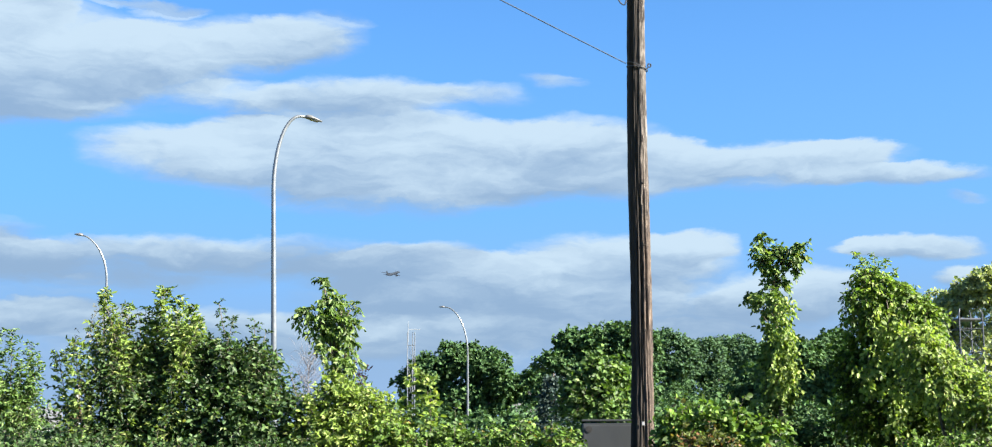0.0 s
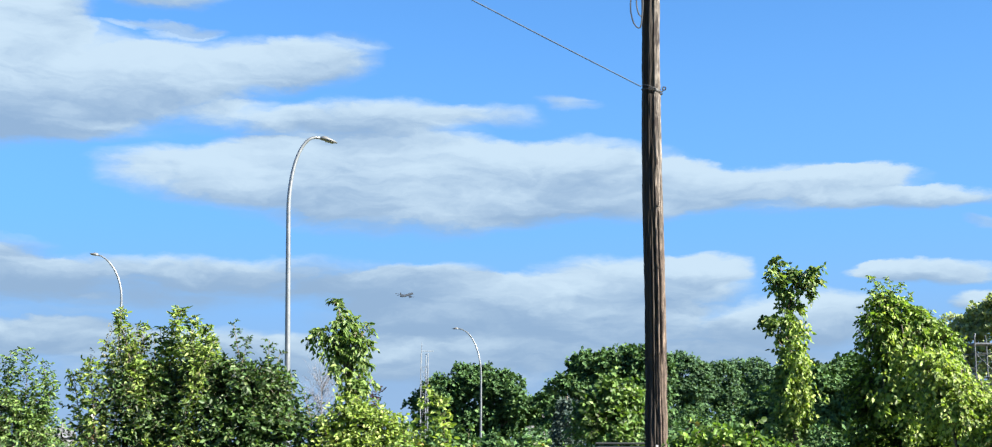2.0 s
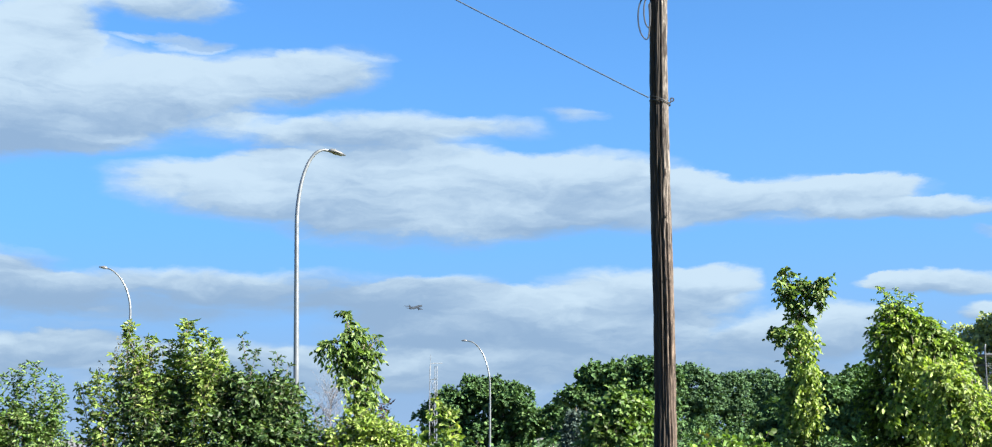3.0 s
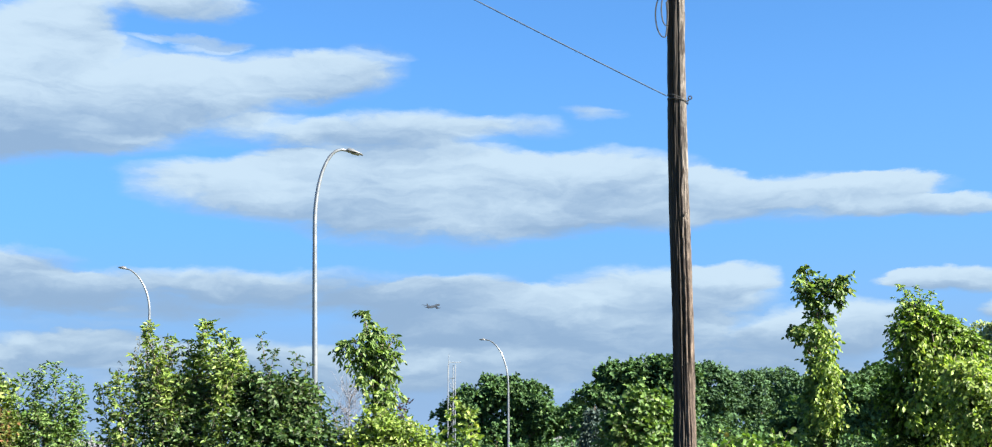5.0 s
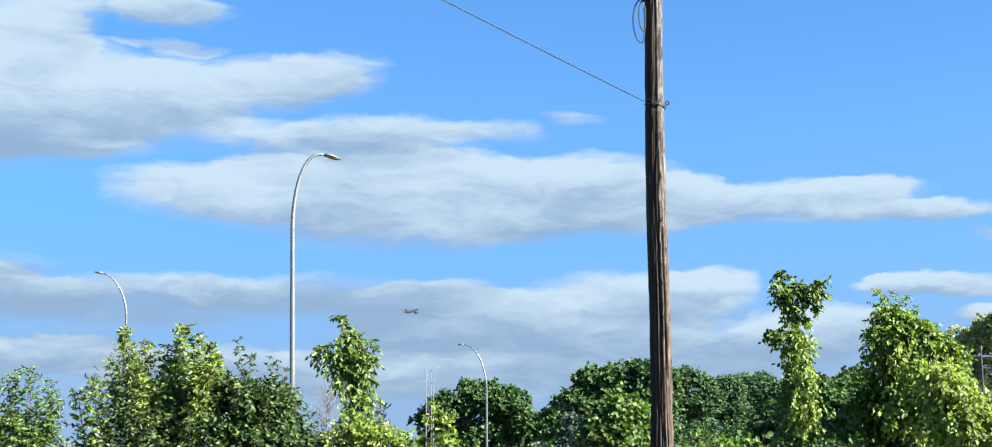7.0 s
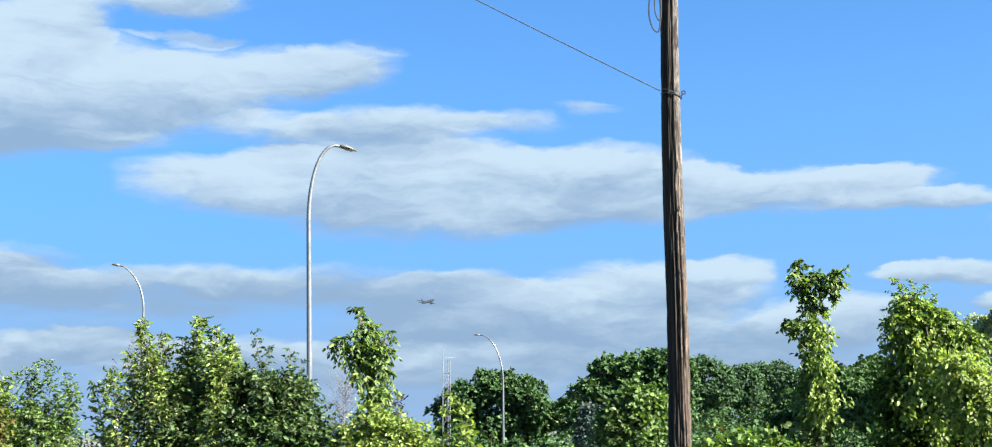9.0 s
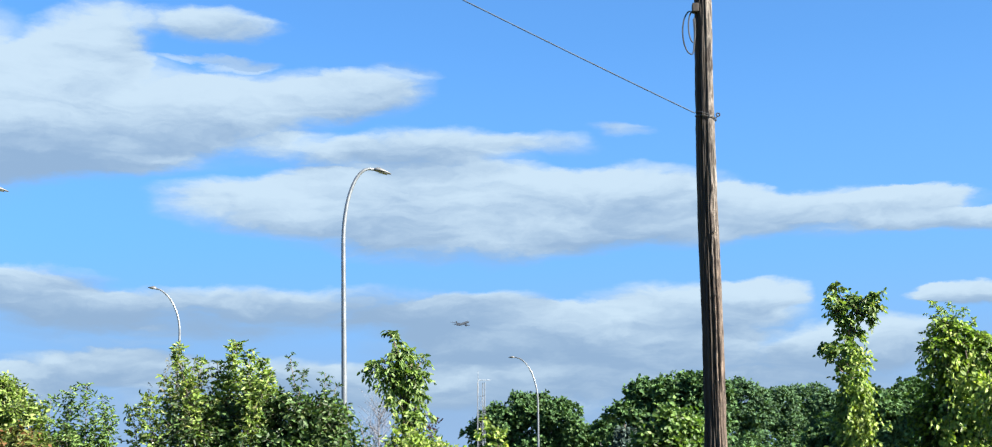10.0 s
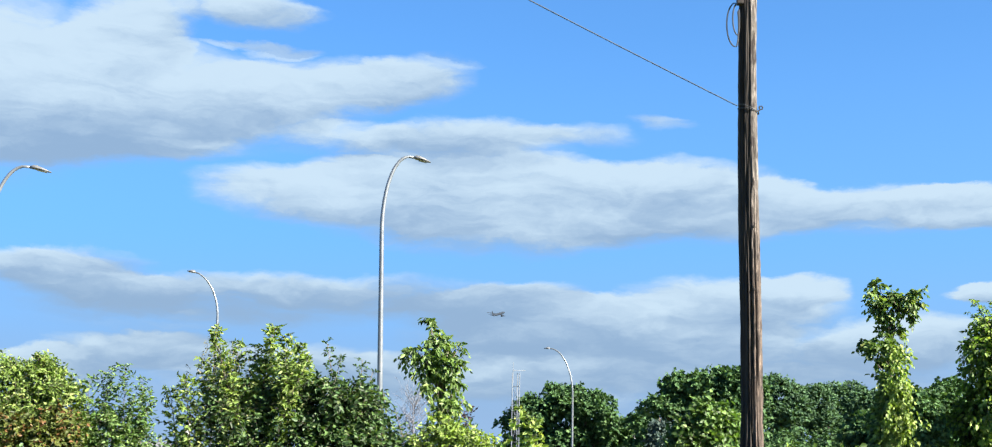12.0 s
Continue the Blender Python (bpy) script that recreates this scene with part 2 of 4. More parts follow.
BARK, t_, b_ = material("bark", 0.9)
t_.links.new(ramp(t_, texture(t_, 14, 5, 0.6, (1, 1, 0.25)), [(0.3, (0.042, 0.032, 0.025)), (0.7, (0.140, 0.115, 0.091))]), b_.inputs["Base Color"])
relief(t_, b_, texture(t_, 30, 4, 0.6, (1, 1, 0.2)), 0.6, 0.02)

TWIG, t_, b_ = material("bare_twig", 0.9)
t_.links.new(ramp(t_, texture(t_, 6, 3), [(0.3, (0.085, 0.088, 0.105)), (0.7, (0.13, 0.132, 0.15))]), b_.inputs["Base Color"])

POLE_WOOD, t_, b_ = material("weathered_pole_wood", 0.88)
fibre = texture(t_, 9, 8, 0.74, (2.4, 2.4, 0.55))
splits = texture(t_, 12, 6, 0.68, (1.6, 1.6, 0.13))
scabs = texture(t_, 7, 5, 0.6, (1.3, 1.3, 0.42))
stain = texture(t_, 0.7, 3, 0.5, (1, 1, 0.5))
grey = ramp(t_, fibre, [(0.30, (0.016, 0.012, 0.009)), (0.50, (0.092, 0.080, 0.071)), (0.68, (0.26, 0.232, 0.208))])
brown = ramp(t_, fibre, [(0.30, (0.013, 0.009, 0.007)), (0.52, (0.076, 0.055, 0.043)), (0.72, (0.216, 0.166, 0.130))])
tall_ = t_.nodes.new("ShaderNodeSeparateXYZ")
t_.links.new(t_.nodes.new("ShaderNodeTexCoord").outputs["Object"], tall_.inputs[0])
wear_ = t_.nodes.new("ShaderNodeMath")
wear_.operation = "MULTIPLY_ADD"
t_.links.new(tall_.outputs[2], wear_.inputs[0])
wear_.inputs[1].default_value = 0.045
t_.links.new(stain, wear_.inputs[2])
stain = wear_.outputs[0]
tone_ = mixed(t_, ramp(t_, stain, [(0.62, (0, 0, 0)), (0.85, (1, 1, 1))]), brown, grey)
tone_ = mixed(t_, ramp(t_, splits, [(0.37, (1, 1, 1)), (0.42, (0, 0, 0))]), tone_, (0.016, 0.011, 0.009))
tone_ = mixed(t_, ramp(t_, scabs, [(0.42, (1, 1, 1)), (0.47, (0, 0, 0))]), tone_, (0.020, 0.014, 0.012))
# shade painted into the wood colour on the -x side, edge broken by noise
side_shade = t_.nodes.new("ShaderNodeMath")
side_shade.operation = "MULTIPLY_ADD"
t_.links.new(texture(t_, 1.6, 5, 0.65, (2.5, 2.5, 0.8)), side_shade.inputs[0])
side_shade.inputs[1].default_value = 0.16
t_.links.new(tall_.outputs[0], side_shade.inputs[2])
tone_ = mixed(t_, ramp(t_, side_shade.outputs[0], [(0.075, (0.93, 0.93, 0.93)), (0.11, (0, 0, 0))]), tone_, (0.020, 0.015, 0.012))
t_.links.new(tone_, b_.inputs["Base Color"])
relief(t_, b_, fibre, 0.9, 0.016)

STEEL, t_, b_ = material("galvanised_steel", 0.42, 0.45)
t_.links.new(ramp(t_, texture(t_, 5, 5, 0.6, (1, 1, 0.4)), [(0.3, (0.125, 0.140, 0.155)), (0.7, (0.185, 0.202, 0.22))]), b_.inputs["Base Color"])
t_.links.new(ramp(t_, texture(t_, 11, 4), [(0.3, (0.30, 0.30, 0.30)), (0.7, (0.48, 0.48, 0.48))]), b_.inputs["Roughness"])

MAST_PAINT, t_, b_ = material("pale_lattice_paint", 0.55, 0.2)
t_.links.new(ramp(t_, texture(t_, 3, 4), [(0.3, (0.13, 0.15, 0.18)), (0.7, (0.18, 0.20, 0.23))]), b_.inputs["Base Color"])

HEAD_GREY, t_, b_ = material("lamp_housing_grey", 0.5, 0.1)
t_.links.new(ramp(t_, texture(t_, 8, 4), [(0.3, (0.075, 0.08, 0.085)), (0.7, (0.125, 0.13, 0.135))]), b_.inputs["Base Color"])

LENS, t_, b_ = material("lamp_lens", 0.15)
b_.inputs["Base Color"].default_value = (0.10, 0.105, 0.11, 1)

BLACK, t_, b_ = material("black_cable_sheath", 0.55)
t_.links.new(ramp(t_, texture(t_, 12, 3), [(0.3, (0.018, 0.02, 0.024)), (0.7, (0.045, 0.048, 0.055))]), b_.inputs["Base Color"])

WIRE, t_, b_ = material("weathered_wire", 0.8)
t_.links.new(ramp(t_, texture(t_, 3, 3), [(0.3, (0.012, 0.030, 0.062)), (0.7, (0.020, 0.044, 0.085))]), b_.inputs["Base Color"])

IRON, t_, b_ = material("rusty_iron", 0.7, 0.4)
t_.links.new(ramp(t_, texture(t_, 25, 4), [(0.3, (0.018, 0.016, 0.015)), (0.7, (0.050, 0.040, 0.035))]), b_.inputs["Base Color"])

TAG, t_, b_ = material("aluminium_tag", 0.4, 0.6)
t_.links.new(ramp(t_, texture(t_, 40, 3), [(0.3, (0.5, 0.5, 0.5)), (0.7, (0.7, 0.7, 0.7))]), b_.inputs["Base Color"])

CABINET, t_, b_ = material("grey_cabinet_paint", 0.55, 0.1)
t_.links.new(ramp(t_, texture(t_, 4, 6, 0.65, (1, 1, 0.4)), [(0.25, (0.026, 0.029, 0.032)), (0.75, (0.045, 0.049, 0.053))]), b_.inputs["Base Color"])
relief(t_, b_, texture(t_, 60, 3), 0.15, 0.003)

HOLE, t_, b_ = material("dark_recess", 0.9)
t_.links.new(ramp(t_, texture(t_, 20, 3), [(0.3, (0.012, 0.012, 0.012)), (0.7, (0.03, 0.03, 0.03))]), b_.inputs["Base Color"])

TOWER_STEEL, t_, b_ = material("dull_tower_steel", 0.6, 0.35)
t_.links.new(ramp(t_, texture(t_, 2, 4), [(0.3, (0.035, 0.043, 0.056)), (0.7, (0.065, 0.076, 0.093))]), b_.inputs["Base Color"])

PLASTER, t_, b_ = material("pale_plaster", 0.85)
t_.links.new(ramp(t_, texture(t_, 0.6, 5), [(0.3, (0.10, 0.105, 0.115)), (0.7, (0.15, 0.155, 0.165))]), b_.inputs["Base Color"])
ROOF, t_, b_ = material("grey_roof", 0.8)
t_.links.new(ramp(t_, texture(t_, 1.2, 5), [(0.3, (0.070, 0.077, 0.091)), (0.7, (0.119, 0.126, 0.140))]), b_.inputs["Base Color"])
GLASS, t_, b_ = material("dark_window_glass", 0.1)
b_.inputs["Base Color"].default_value = (0.03, 0.035, 0.04, 1)
RED_WRAP, t_, b_ = material("orange_marker", 0.6)
t_.links.new(ramp(t_, texture(t_, 9, 3), [(0.3, (0.270, 0.096, 0.048)), (0.7, (0.360, 0.150, 0.072))]), b_.inputs["Base Color"])
WHITE, t_, b_ = material("white_paint", 0.5)
t_.links.new(ramp(t_, texture(t_, 9, 3), [(0.3, (0.408, 0.408, 0.402)), (0.7, (0.492, 0.492, 0.486))]), b_.inputs["Base Color"])
JET, t_, b_ = material("aircraft_skin", 0.8)
b_.inputs["Specular IOR Level"].default_value = 0.05
t_.links.new(ramp(t_, texture(t_, 0.5, 3), [(0.3, (0.016, 0.022, 0.032)), (0.7, (0.028, 0.035, 0.047))]), b_.inputs["Base Color"])

GRASS, t_, b_ = material("rough_grass", 0.95)
g_ = mixed(t_, texture(t_, 0.05, 5), ramp(t_, texture(t_, 3, 6, 0.7), [(0.3, (0.035, 0.055, 0.014)), (0.7, (0.09, 0.12, 0.03))]), (0.10, 0.095, 0.04))
t_.links.new(g_, b_.inputs["Base Color"])
relief(t_, b_, texture(t_, 25, 5, 0.7), 1.0, 0.06)


# ---- builders ----
def link(name, mesh, parent=None, label=""):
    ob = new(name, mesh)
    if parent:
        ob.parent = parent
    if label:
        ob["label"] = label
    return ob


def part(name, bm, mat, parent, label="", smooth=False):
    me = bpy.data.meshes.new(name)
    bm.to_mesh(me)
    bm.free()
    me.materials.append(mat)
    if smooth:
        me.shade_smooth()
    return link(name, me, parent, label)


def raw(name, verts, faces, mat, parent, label="", smooth=False):
    me = bpy.data.meshes.new(name)
    me.from_pydata(verts, [], faces)
    me.materials.append(mat)
    if smooth:
        me.shade_smooth()
    return link(name, me, parent, label)


def thing(name, at, turn, label, category, group="", kind="", tilt=(0, 0)):
    e = new(name)
    e.matrix_world = pose(at[0], at[1], at[2], tilt[0], tilt[1], turn)
    return tagged(e, label, category, group, kind)


def spot(b, d, z=0.0):
    """The place at a bearing (degrees, anticlockwise from ahead) and distance from the onlooker."""
    return (-d * math.sin(radians(b)), d * math.cos(radians(b)), z)


def level(d, up):
    """The height at distance d that stands up degrees above eye level."""
    return 1.6 + d * math.tan(radians(up))


def tube(points, radii, sides=8, verts=None, faces=None, cap=True):
    """Verts and faces of a tapered tube along points, added to the lists given."""
    verts = [] if verts is None else verts
    faces = [] if faces is None else faces
    pts = [Vector(p) for p in points]
    start = len(verts)
    axis = (pts[-1] - pts[0]).normalized()
    ref = Vector((1, 0, 0)) if abs(axis.x) < 0.8 else Vector((0, 1, 0))
    for i, p in enumerate(pts):
        d = (pts[min(i + 1, len(pts) - 1)] - pts[max(i - 1, 0)]).normalized()
        u = (ref - d * ref.dot(d)).normalized()
        v = d.cross(u)
        for k in range(sides):
            a = 2 * math.pi * k / sides
            verts.append(tuple(p + (u * math.cos(a) + v * math.sin(a)) * radii[i]))
    for i in range(len(pts) - 1):
        for k in range(sides):
            a, b = start + i * sides + k, start + i * sides + (k + 1) % sides
            faces.append((a, b, b + sides, a + sides))
    if cap:
        faces.append(tuple(start + k for k in reversed(range(sides))))
        faces.append(tuple(start + (len(pts) - 1) * sides + k for k in range(sides)))
    return verts, faces


def box_bm(sx, sy, sz, at=(0, 0, 0), bevel=0.0, segments=2, bm=None):
    own = bmesh.new()
    bmesh.ops.create_cube(own, size=1.0, matrix=Matrix.Translation(at) @ Matrix.Diagonal((sx, sy, sz, 1)))
    if bevel:
        bmesh.ops.bevel(own, geom=own.edges[:], offset=bevel, segments=segments, affect="EDGES", profile=0.6)
    return own


# leaves turn their faces to the light
SUNWARD = np.array([-math.sin(radians(SUN_BEARING)), math.cos(radians(SUN_BEARING)), 0.5])

CLEARING = np.array([0.0, -1.0, 0.0])       # the open side of the hedge


class Foliage:
    """Leaves and the twigs that carry them, gathered as arrays and made into two meshes."""

    def __init__(self, seed):
        self.rng = np.random.default_rng(seed)
        self.leaf, self.verts, self.faces, self.limbs = [], [], [], []

    def sprigs(self, p, d, length, n, size, droop=0.15, spread=0.9, ratio=0.5, twig=0.0):
        """Sprigs from points p along directions d, with n leaves each in two ranks."""
        rng, m = self.rng, len(p)
        if not m:
            return
        d = d / np.linalg.norm(d, axis=1, keepdims=True)
        up = np.array([0, 0, 1.0])
        side = np.cross(d, up + rng.normal(0, 0.35, (m, 3)))
        side /= np.linalg.norm(side, axis=1, keepdims=True) + 1e-9
        u = np.linspace(0.2, 1.0, n)[None, :, None] + rng.normal(0, 0.03, (m, n, 1))
        sign = np.where(np.arange(n) % 2, 1.0, -1.0)[None, :, None]
        sign = np.where(np.arange(n)[None, :, None] == n - 1, 0.0, sign)
        L = np.asarray(length).reshape(-1, 1, 1) * np.ones((m, 1, 1))
        pos = p[:, None] + d[:, None] * L * u
        pos[..., 2] -= (droop * L * u ** 2)[..., 0]
        way = d[:, None] * 0.6 + side[:, None] * sign * spread + rng.normal(0, 0.32, (m, n, 3))
        way[..., 2] -= droop * 1.6
        way /= np.linalg.norm(way, axis=2, keepdims=True)
        nor = up * 0.35 + SUNWARD * 0.3 + CLEARING * 0.2 + d[:, None] * 0.6 + rng.normal(0, 0.85, (m, n, 3))
        s = size * (1.0 if size > 0.15 else 0.8) * rng.uniform(0.65, 1.25, (m, n))
        self.leaf.append((pos.reshape(-1, 3), way.reshape(-1, 3), nor.reshape(-1, 3), s.reshape(-1), np.full(m * n, ratio)))
        if twig:
            for a, b, l in zip(p, d, L[:, 0, 0]):
                e = a + b * l * 0.95
                e[2] -= droop * l * 0.9
                mid = a + b * l * 0.5
                mid[2] -= droop * l * 0.25
                tube([a, mid, e], [twig, twig * 0.8, twig * 0.4], 3, self.verts, self.faces, False)

    def lobe(self, c, r, count, n=6, length=0.3, size=0.09, shell=0.4, droop=0.2, ratio=0.5, twig=0.0, low=-1.0):
        """A rounded mass of sprigs that point outwards, thicker towards its surface and uneven."""
        rng = self.rng
        c, r = np.array(c, float), np.array(r, float)
        r = np.maximum(r - 0.75 * length, 0.3 * r)
        count = int(count * (1.0 if size > 0.15 else 1.9))
        v = rng.normal(0, 1, (count * 2, 3))
        v /= np.linalg.norm(v, axis=1, keepdims=True)
        v = v[v[:, 2] > low][:count]
        wob = np.array([noise.noise(Vector(q * 2.3 + c)) for q in v])
        rad = (shell + (1 - shell) * rng.random(len(v)) ** 0.6) * (1 + 0.32 * wob)
        p = c + v * r * rad[:, None]
        tuft = np.array([noise.noise(Vector(q * (0.9 / length)) + Vector((3.1, 0.7, 5.3))) for q in p])
        keep = (tuft > -0.06) | (rad < 0.62) | (size > 0.15)
        v, rad, p = v[keep], rad[keep], p[keep]
        d = v / r * r.mean() + rng.normal(0, 0.5, v.shape) + np.array([0, 0, 0.25])
        self.sprigs(p, d, length * rng.uniform(0.6, 1.3, len(v)), n, size, droop, ratio=ratio, twig=twig)

    def shoot(self, base, top, width, count, n=7, length=0.3, size=0.08, bare=0.15, droop=0.15, ratio=0.42, radius=0.015, taper=0.62, bow=0.05, twig=0.003):
        """A leader with side sprigs that shorten towards its tip."""
        rng = self.rng
        base, top = np.array(base, float), np.array(top, float)
        h = np.linalg.norm(top - base)
        sway = rng.normal(0, bow * h, 2)
        k = np.linspace(0, 1, 8)
        line = base + (top - base) * k[:, None]
        line[:, :2] += np.sin(k * math.pi)[:, None] * sway
        self.limb(line, radius * (1 - 0.85 * k), 6)
        s = bare + (1 - bare) * (np.arange(count) + rng.random(count)) / count
        p = np.stack([np.interp(s, k, line[:, i]) for i in range(3)], 1)
        a = np.arange(count) * 2.4 + rng.normal(0, 0.5, count)
        lift = rng.uniform(0.35, 1.0, count)
        d = np.stack([np.cos(a), np.sin(a), lift], 1)
        reach = width * (1 - taper * ((s - bare) / (1 - bare)) ** 1.3) * rng.uniform(0.55, 1.2, count)
        inner = p + d / np.linalg.norm(d, axis=1, keepdims=True) * np.maximum(reach - length, 0)[:, None] * rng.random((count, 1))
        if twig:
            for q, e in zip(p, inner):
                tube([q, e], [twig * 1.5, twig], 3, self.verts, self.faces, False)
        self.sprigs(inner, d, np.minimum(np.maximum(reach, 0.08), length * 1.4), n, size, droop, ratio=ratio, twig=twig)

    def limb(self, points, radii, sides=7):
        self.limbs.append(tube(points, radii, sides))

    def twig(self, points, radii, sides=4):
        tube(points, radii, sides, self.verts, self.faces, False)

    def pick(self, parent, mat, count):
        """Takes the foremost leaves out of the gathered ones and makes each an object on one shared mesh."""
        pos, way, nor, s, ratio = (np.concatenate(a) for a in zip(*self.leaf))
        order = np.argsort(pos[:, 1])
        near, rest = order[:count], order[count:]
        me = bpy.data.meshes.new("leaf")
        me.from_pydata([(0, 0, 0), (0.28, -0.42, 0.10), (0.68, -0.34, 0.07), (1, 0, -0.08), (0.68, 0.34, 0.07), (0.28, 0.42, 0.10)], [], [(0, 1, 2, 3), (0, 3, 4, 5)])
        me.materials.append(mat)
        for k in near:
            x = Vector(way[k]).normalized()
            y = Vector(nor[k]).cross(x).normalized()
            z = x.cross(y)
            ob = link("leaf", me, parent)
            ob.matrix_local = Matrix.Translation(pos[k]) @ Matrix((x, y * ratio[k] * 1.15, z)).transposed().to_4x4() @ Matrix.Scale(s[k], 4)
        self.leaf = [(pos[rest], way[rest], nor[rest], s[rest], ratio[rest])]

    def build(self, parent, mat, bark=None, leaf_label="", fine=True, crown="foliage", stem="trunk"):
        if self.leaf:
            pos, way, nor, s, ratio = (np.concatenate(a) for a in zip(*self.leaf))
            ac = np.cross(nor, way)
            ac /= np.linalg.norm(ac, axis=1, keepdims=True) + 1e-9
            up = np.cross(way, ac)
            if fine:
                shape = [(0, 0, 0), (0.28, -0.42, 0.10), (0.68, -0.34, 0.07), (1, 0, -0.08), (0.68, 0.34, 0.07), (0.28, 0.42, 0.10)]
                quads = [(0, 1, 2, 3), (0, 3, 4, 5)]
            else:
                shape = [(0, 0, 0), (0.5, -0.5, 0.12), (1, 0, -0.06), (0.5, 0.5, 0.12)]
                quads = [(0, 1, 2), (0, 2, 3)]
            nv, nq, ql = len(shape), len(quads), len(quads[0])
            v = np.stack([pos + way * (s * a)[:, None] + ac * (s * b * ratio * 1.15)[:, None] + up * (s * c)[:, None] for a, b, c in shape], 1)
            n = len(pos)
            f = (np.arange(n)[:, None, None] * nv + np.array(quads)[None]).reshape(-1)
            me = bpy.data.meshes.new(crown)
            me.vertices.add(n * nv)
            me.vertices.foreach_set("co", v.reshape(-1).astype(np.float32))
            me.loops.add(n * nq * ql)
            me.loops.foreach_set("vertex_index", f.astype(np.int32))
            me.polygons.add(n * nq)
            me.polygons.foreach_set("loop_start", np.arange(0, n * nq * ql, ql, dtype=np.int32))
            me.update(calc_edges=True)
            me.materials.append(mat)
            ob = link(crown, me, parent, leaf_label)
            ob["kind"] = "stuff"
        for v, f in self.limbs:
            raw(stem, v, f, bark or BARK, parent, smooth=True)
            stem = "limb" if stem == "trunk" else stem
        if self.verts:
            raw("brushwood", self.verts, self.faces, bark or BARK, parent, smooth=True)["kind"] = "stuff"


# ---- ground ----
bm = bmesh.new()
bmesh.ops.create_grid(bm, x_segments=60, y_segments=60, size=3000)
for v in bm.verts:
    far = math.hypot(v.co.x, v.co.y)
    v.co.z = 0.25 * noise.noise(v.co * 0.02) if far > 200 else 0.0
ground = part("ground", bm, GRASS, None, smooth=True)
tagged(ground, "rough green grass field reaching the horizon", "ground", kind="structure")


# ---- utility pole with its wire ----
def utility_pole(at, tall, lean):
    e = thing("utility_pole", at, 0, "weathered brown wooden utility pole with long splits", "utility pole", tilt=lean)
    sides, rings = 96, 300
    verts, faces = [], []
    for i in range(rings):
        z = tall * i / (rings - 1) - 0.3
        r0 = 0.178 - 0.0045 * z
        bend = 0.012 * math.sin(z * 0.7)
        for k in range(sides):
            a = 2 * math.pi * k / sides
            c, s = math.cos(a), math.sin(a)
            ridge = noise.noise(Vector((c * 3.4, s * 3.4, z * 0.45))) * 0.014
            check = noise.noise(Vector((c * 7 + 9, s * 7, z * 0.22 + 3)))
            ridge -= 0.06 * max(0.0, check - 0.10) / 0.5
            ridge += noise.noise(Vector((c * 9, s * 9, z * 3.0))) * 0.009
            ridge -= 0.05 * max(0.0, noise.noise(Vector((c * 4.5 + 5, s * 4.5, z * 1.1))) - 0.22)
            # one long check wanders down the front, with its far lip standing proud
            turn = (a - math.radians(270 + 3 + 9 * math.sin(z * 0.55 + 2.2) + 5 * math.sin(z * 1.9) + 4 * noise.noise(Vector((7, 3, z * 2.6)))) + math.pi) % (2 * math.pi) - math.pi
            ridge -= 0.034 * math.exp(-(turn / 0.085) ** 2) * (0.55 + 0.6 * noise.noise(Vector((1, 5, z * 1.3)))) + (0.014 if -0.9 < turn < 0 else 0.0) * (1 + turn / 0.9)
            # a slanting scar
            slant = (a - math.radians(270 + 15 + (z - 5.05) * 75) + math.pi) % (2 * math.pi) - math.pi
            if 4.75 < z < 5.35:
                ridge -= 0.02 * math.exp(-(slant / 0.09) ** 2)
            r = r0 + ridge
            verts.append((c * r + bend, s * r, z))
    for i in range(rings - 1):
        for k in range(sides):
            a, b = i * sides + k, i * sides + (k + 1) % sides
            faces.append((a, b, b + sides, a + sides))
    faces.append(tuple((rings - 1) * sides + k for k in range(sides)))
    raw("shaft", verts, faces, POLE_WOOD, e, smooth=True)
    return e


POLE = spot(-5.90, 21.0)
pole = utility_pole(POLE, 11.3, (0, 0.35))
TIE = level(21.0, 14.86)
# eye bolt that sticks out beyond the shaft, its nut and the wire wound round the pole
v, f = tube([(-0.17, -0.02, TIE + 0.03), (0.0, -0.03, TIE), (0.15, -0.05, TIE - 0.01), (0.175, -0.05, TIE + 0.02)], [0.011] * 4, 8)
raw("eye_bolt", v, f, IRON, pole, "dark iron eye bolt")
ring_pts = [(0.182 + 0.026 * math.cos(a), -0.05, TIE + 0.04 + 0.026 * math.sin(a)) for a in np.linspace(0, 2 * math.pi, 15)]
v, f = tube(ring_pts, [0.010] * 15, 6, cap=False)
raw("bolt_eye", v, f, IRON, pole)
for drop, tilt in ((0.03, -0.07), (0.0, -0.03)):
    pts = [(0.155 * math.cos(a), 0.155 * math.sin(a), TIE + drop + tilt * math.cos(a)) for a in np.linspace(0, 2 * math.pi, 25)]
    v, f = tube(pts, [0.008] * 25, 6, cap=False)
    raw("wire_wrap", v, f, BLACK, pole)
bm = box_bm(0.035, 0.012, 0.055, (0.0, -0.178, 1.72), 0.004)
part("tag", bm, TAG, pole, "small aluminium tag")
bm = box_bm(0.10, 0.13, 0.14, (-0.13, -0.09, 8.92), 0.012)
part("bracket", bm, IRON, pole, "dark iron bracket")
for z in (3.1, 4.4, 5.35):
    bm = bmesh.new()
    bmesh.ops.create_cone(bm, cap_ends=True, segments=10, radius1=0.022, radius2=0.016, depth=0.03,
                          matrix=pose(0.05, -0.16, z, 90, 0, 0))
    part("bolt_head", bm, IRON, pole)

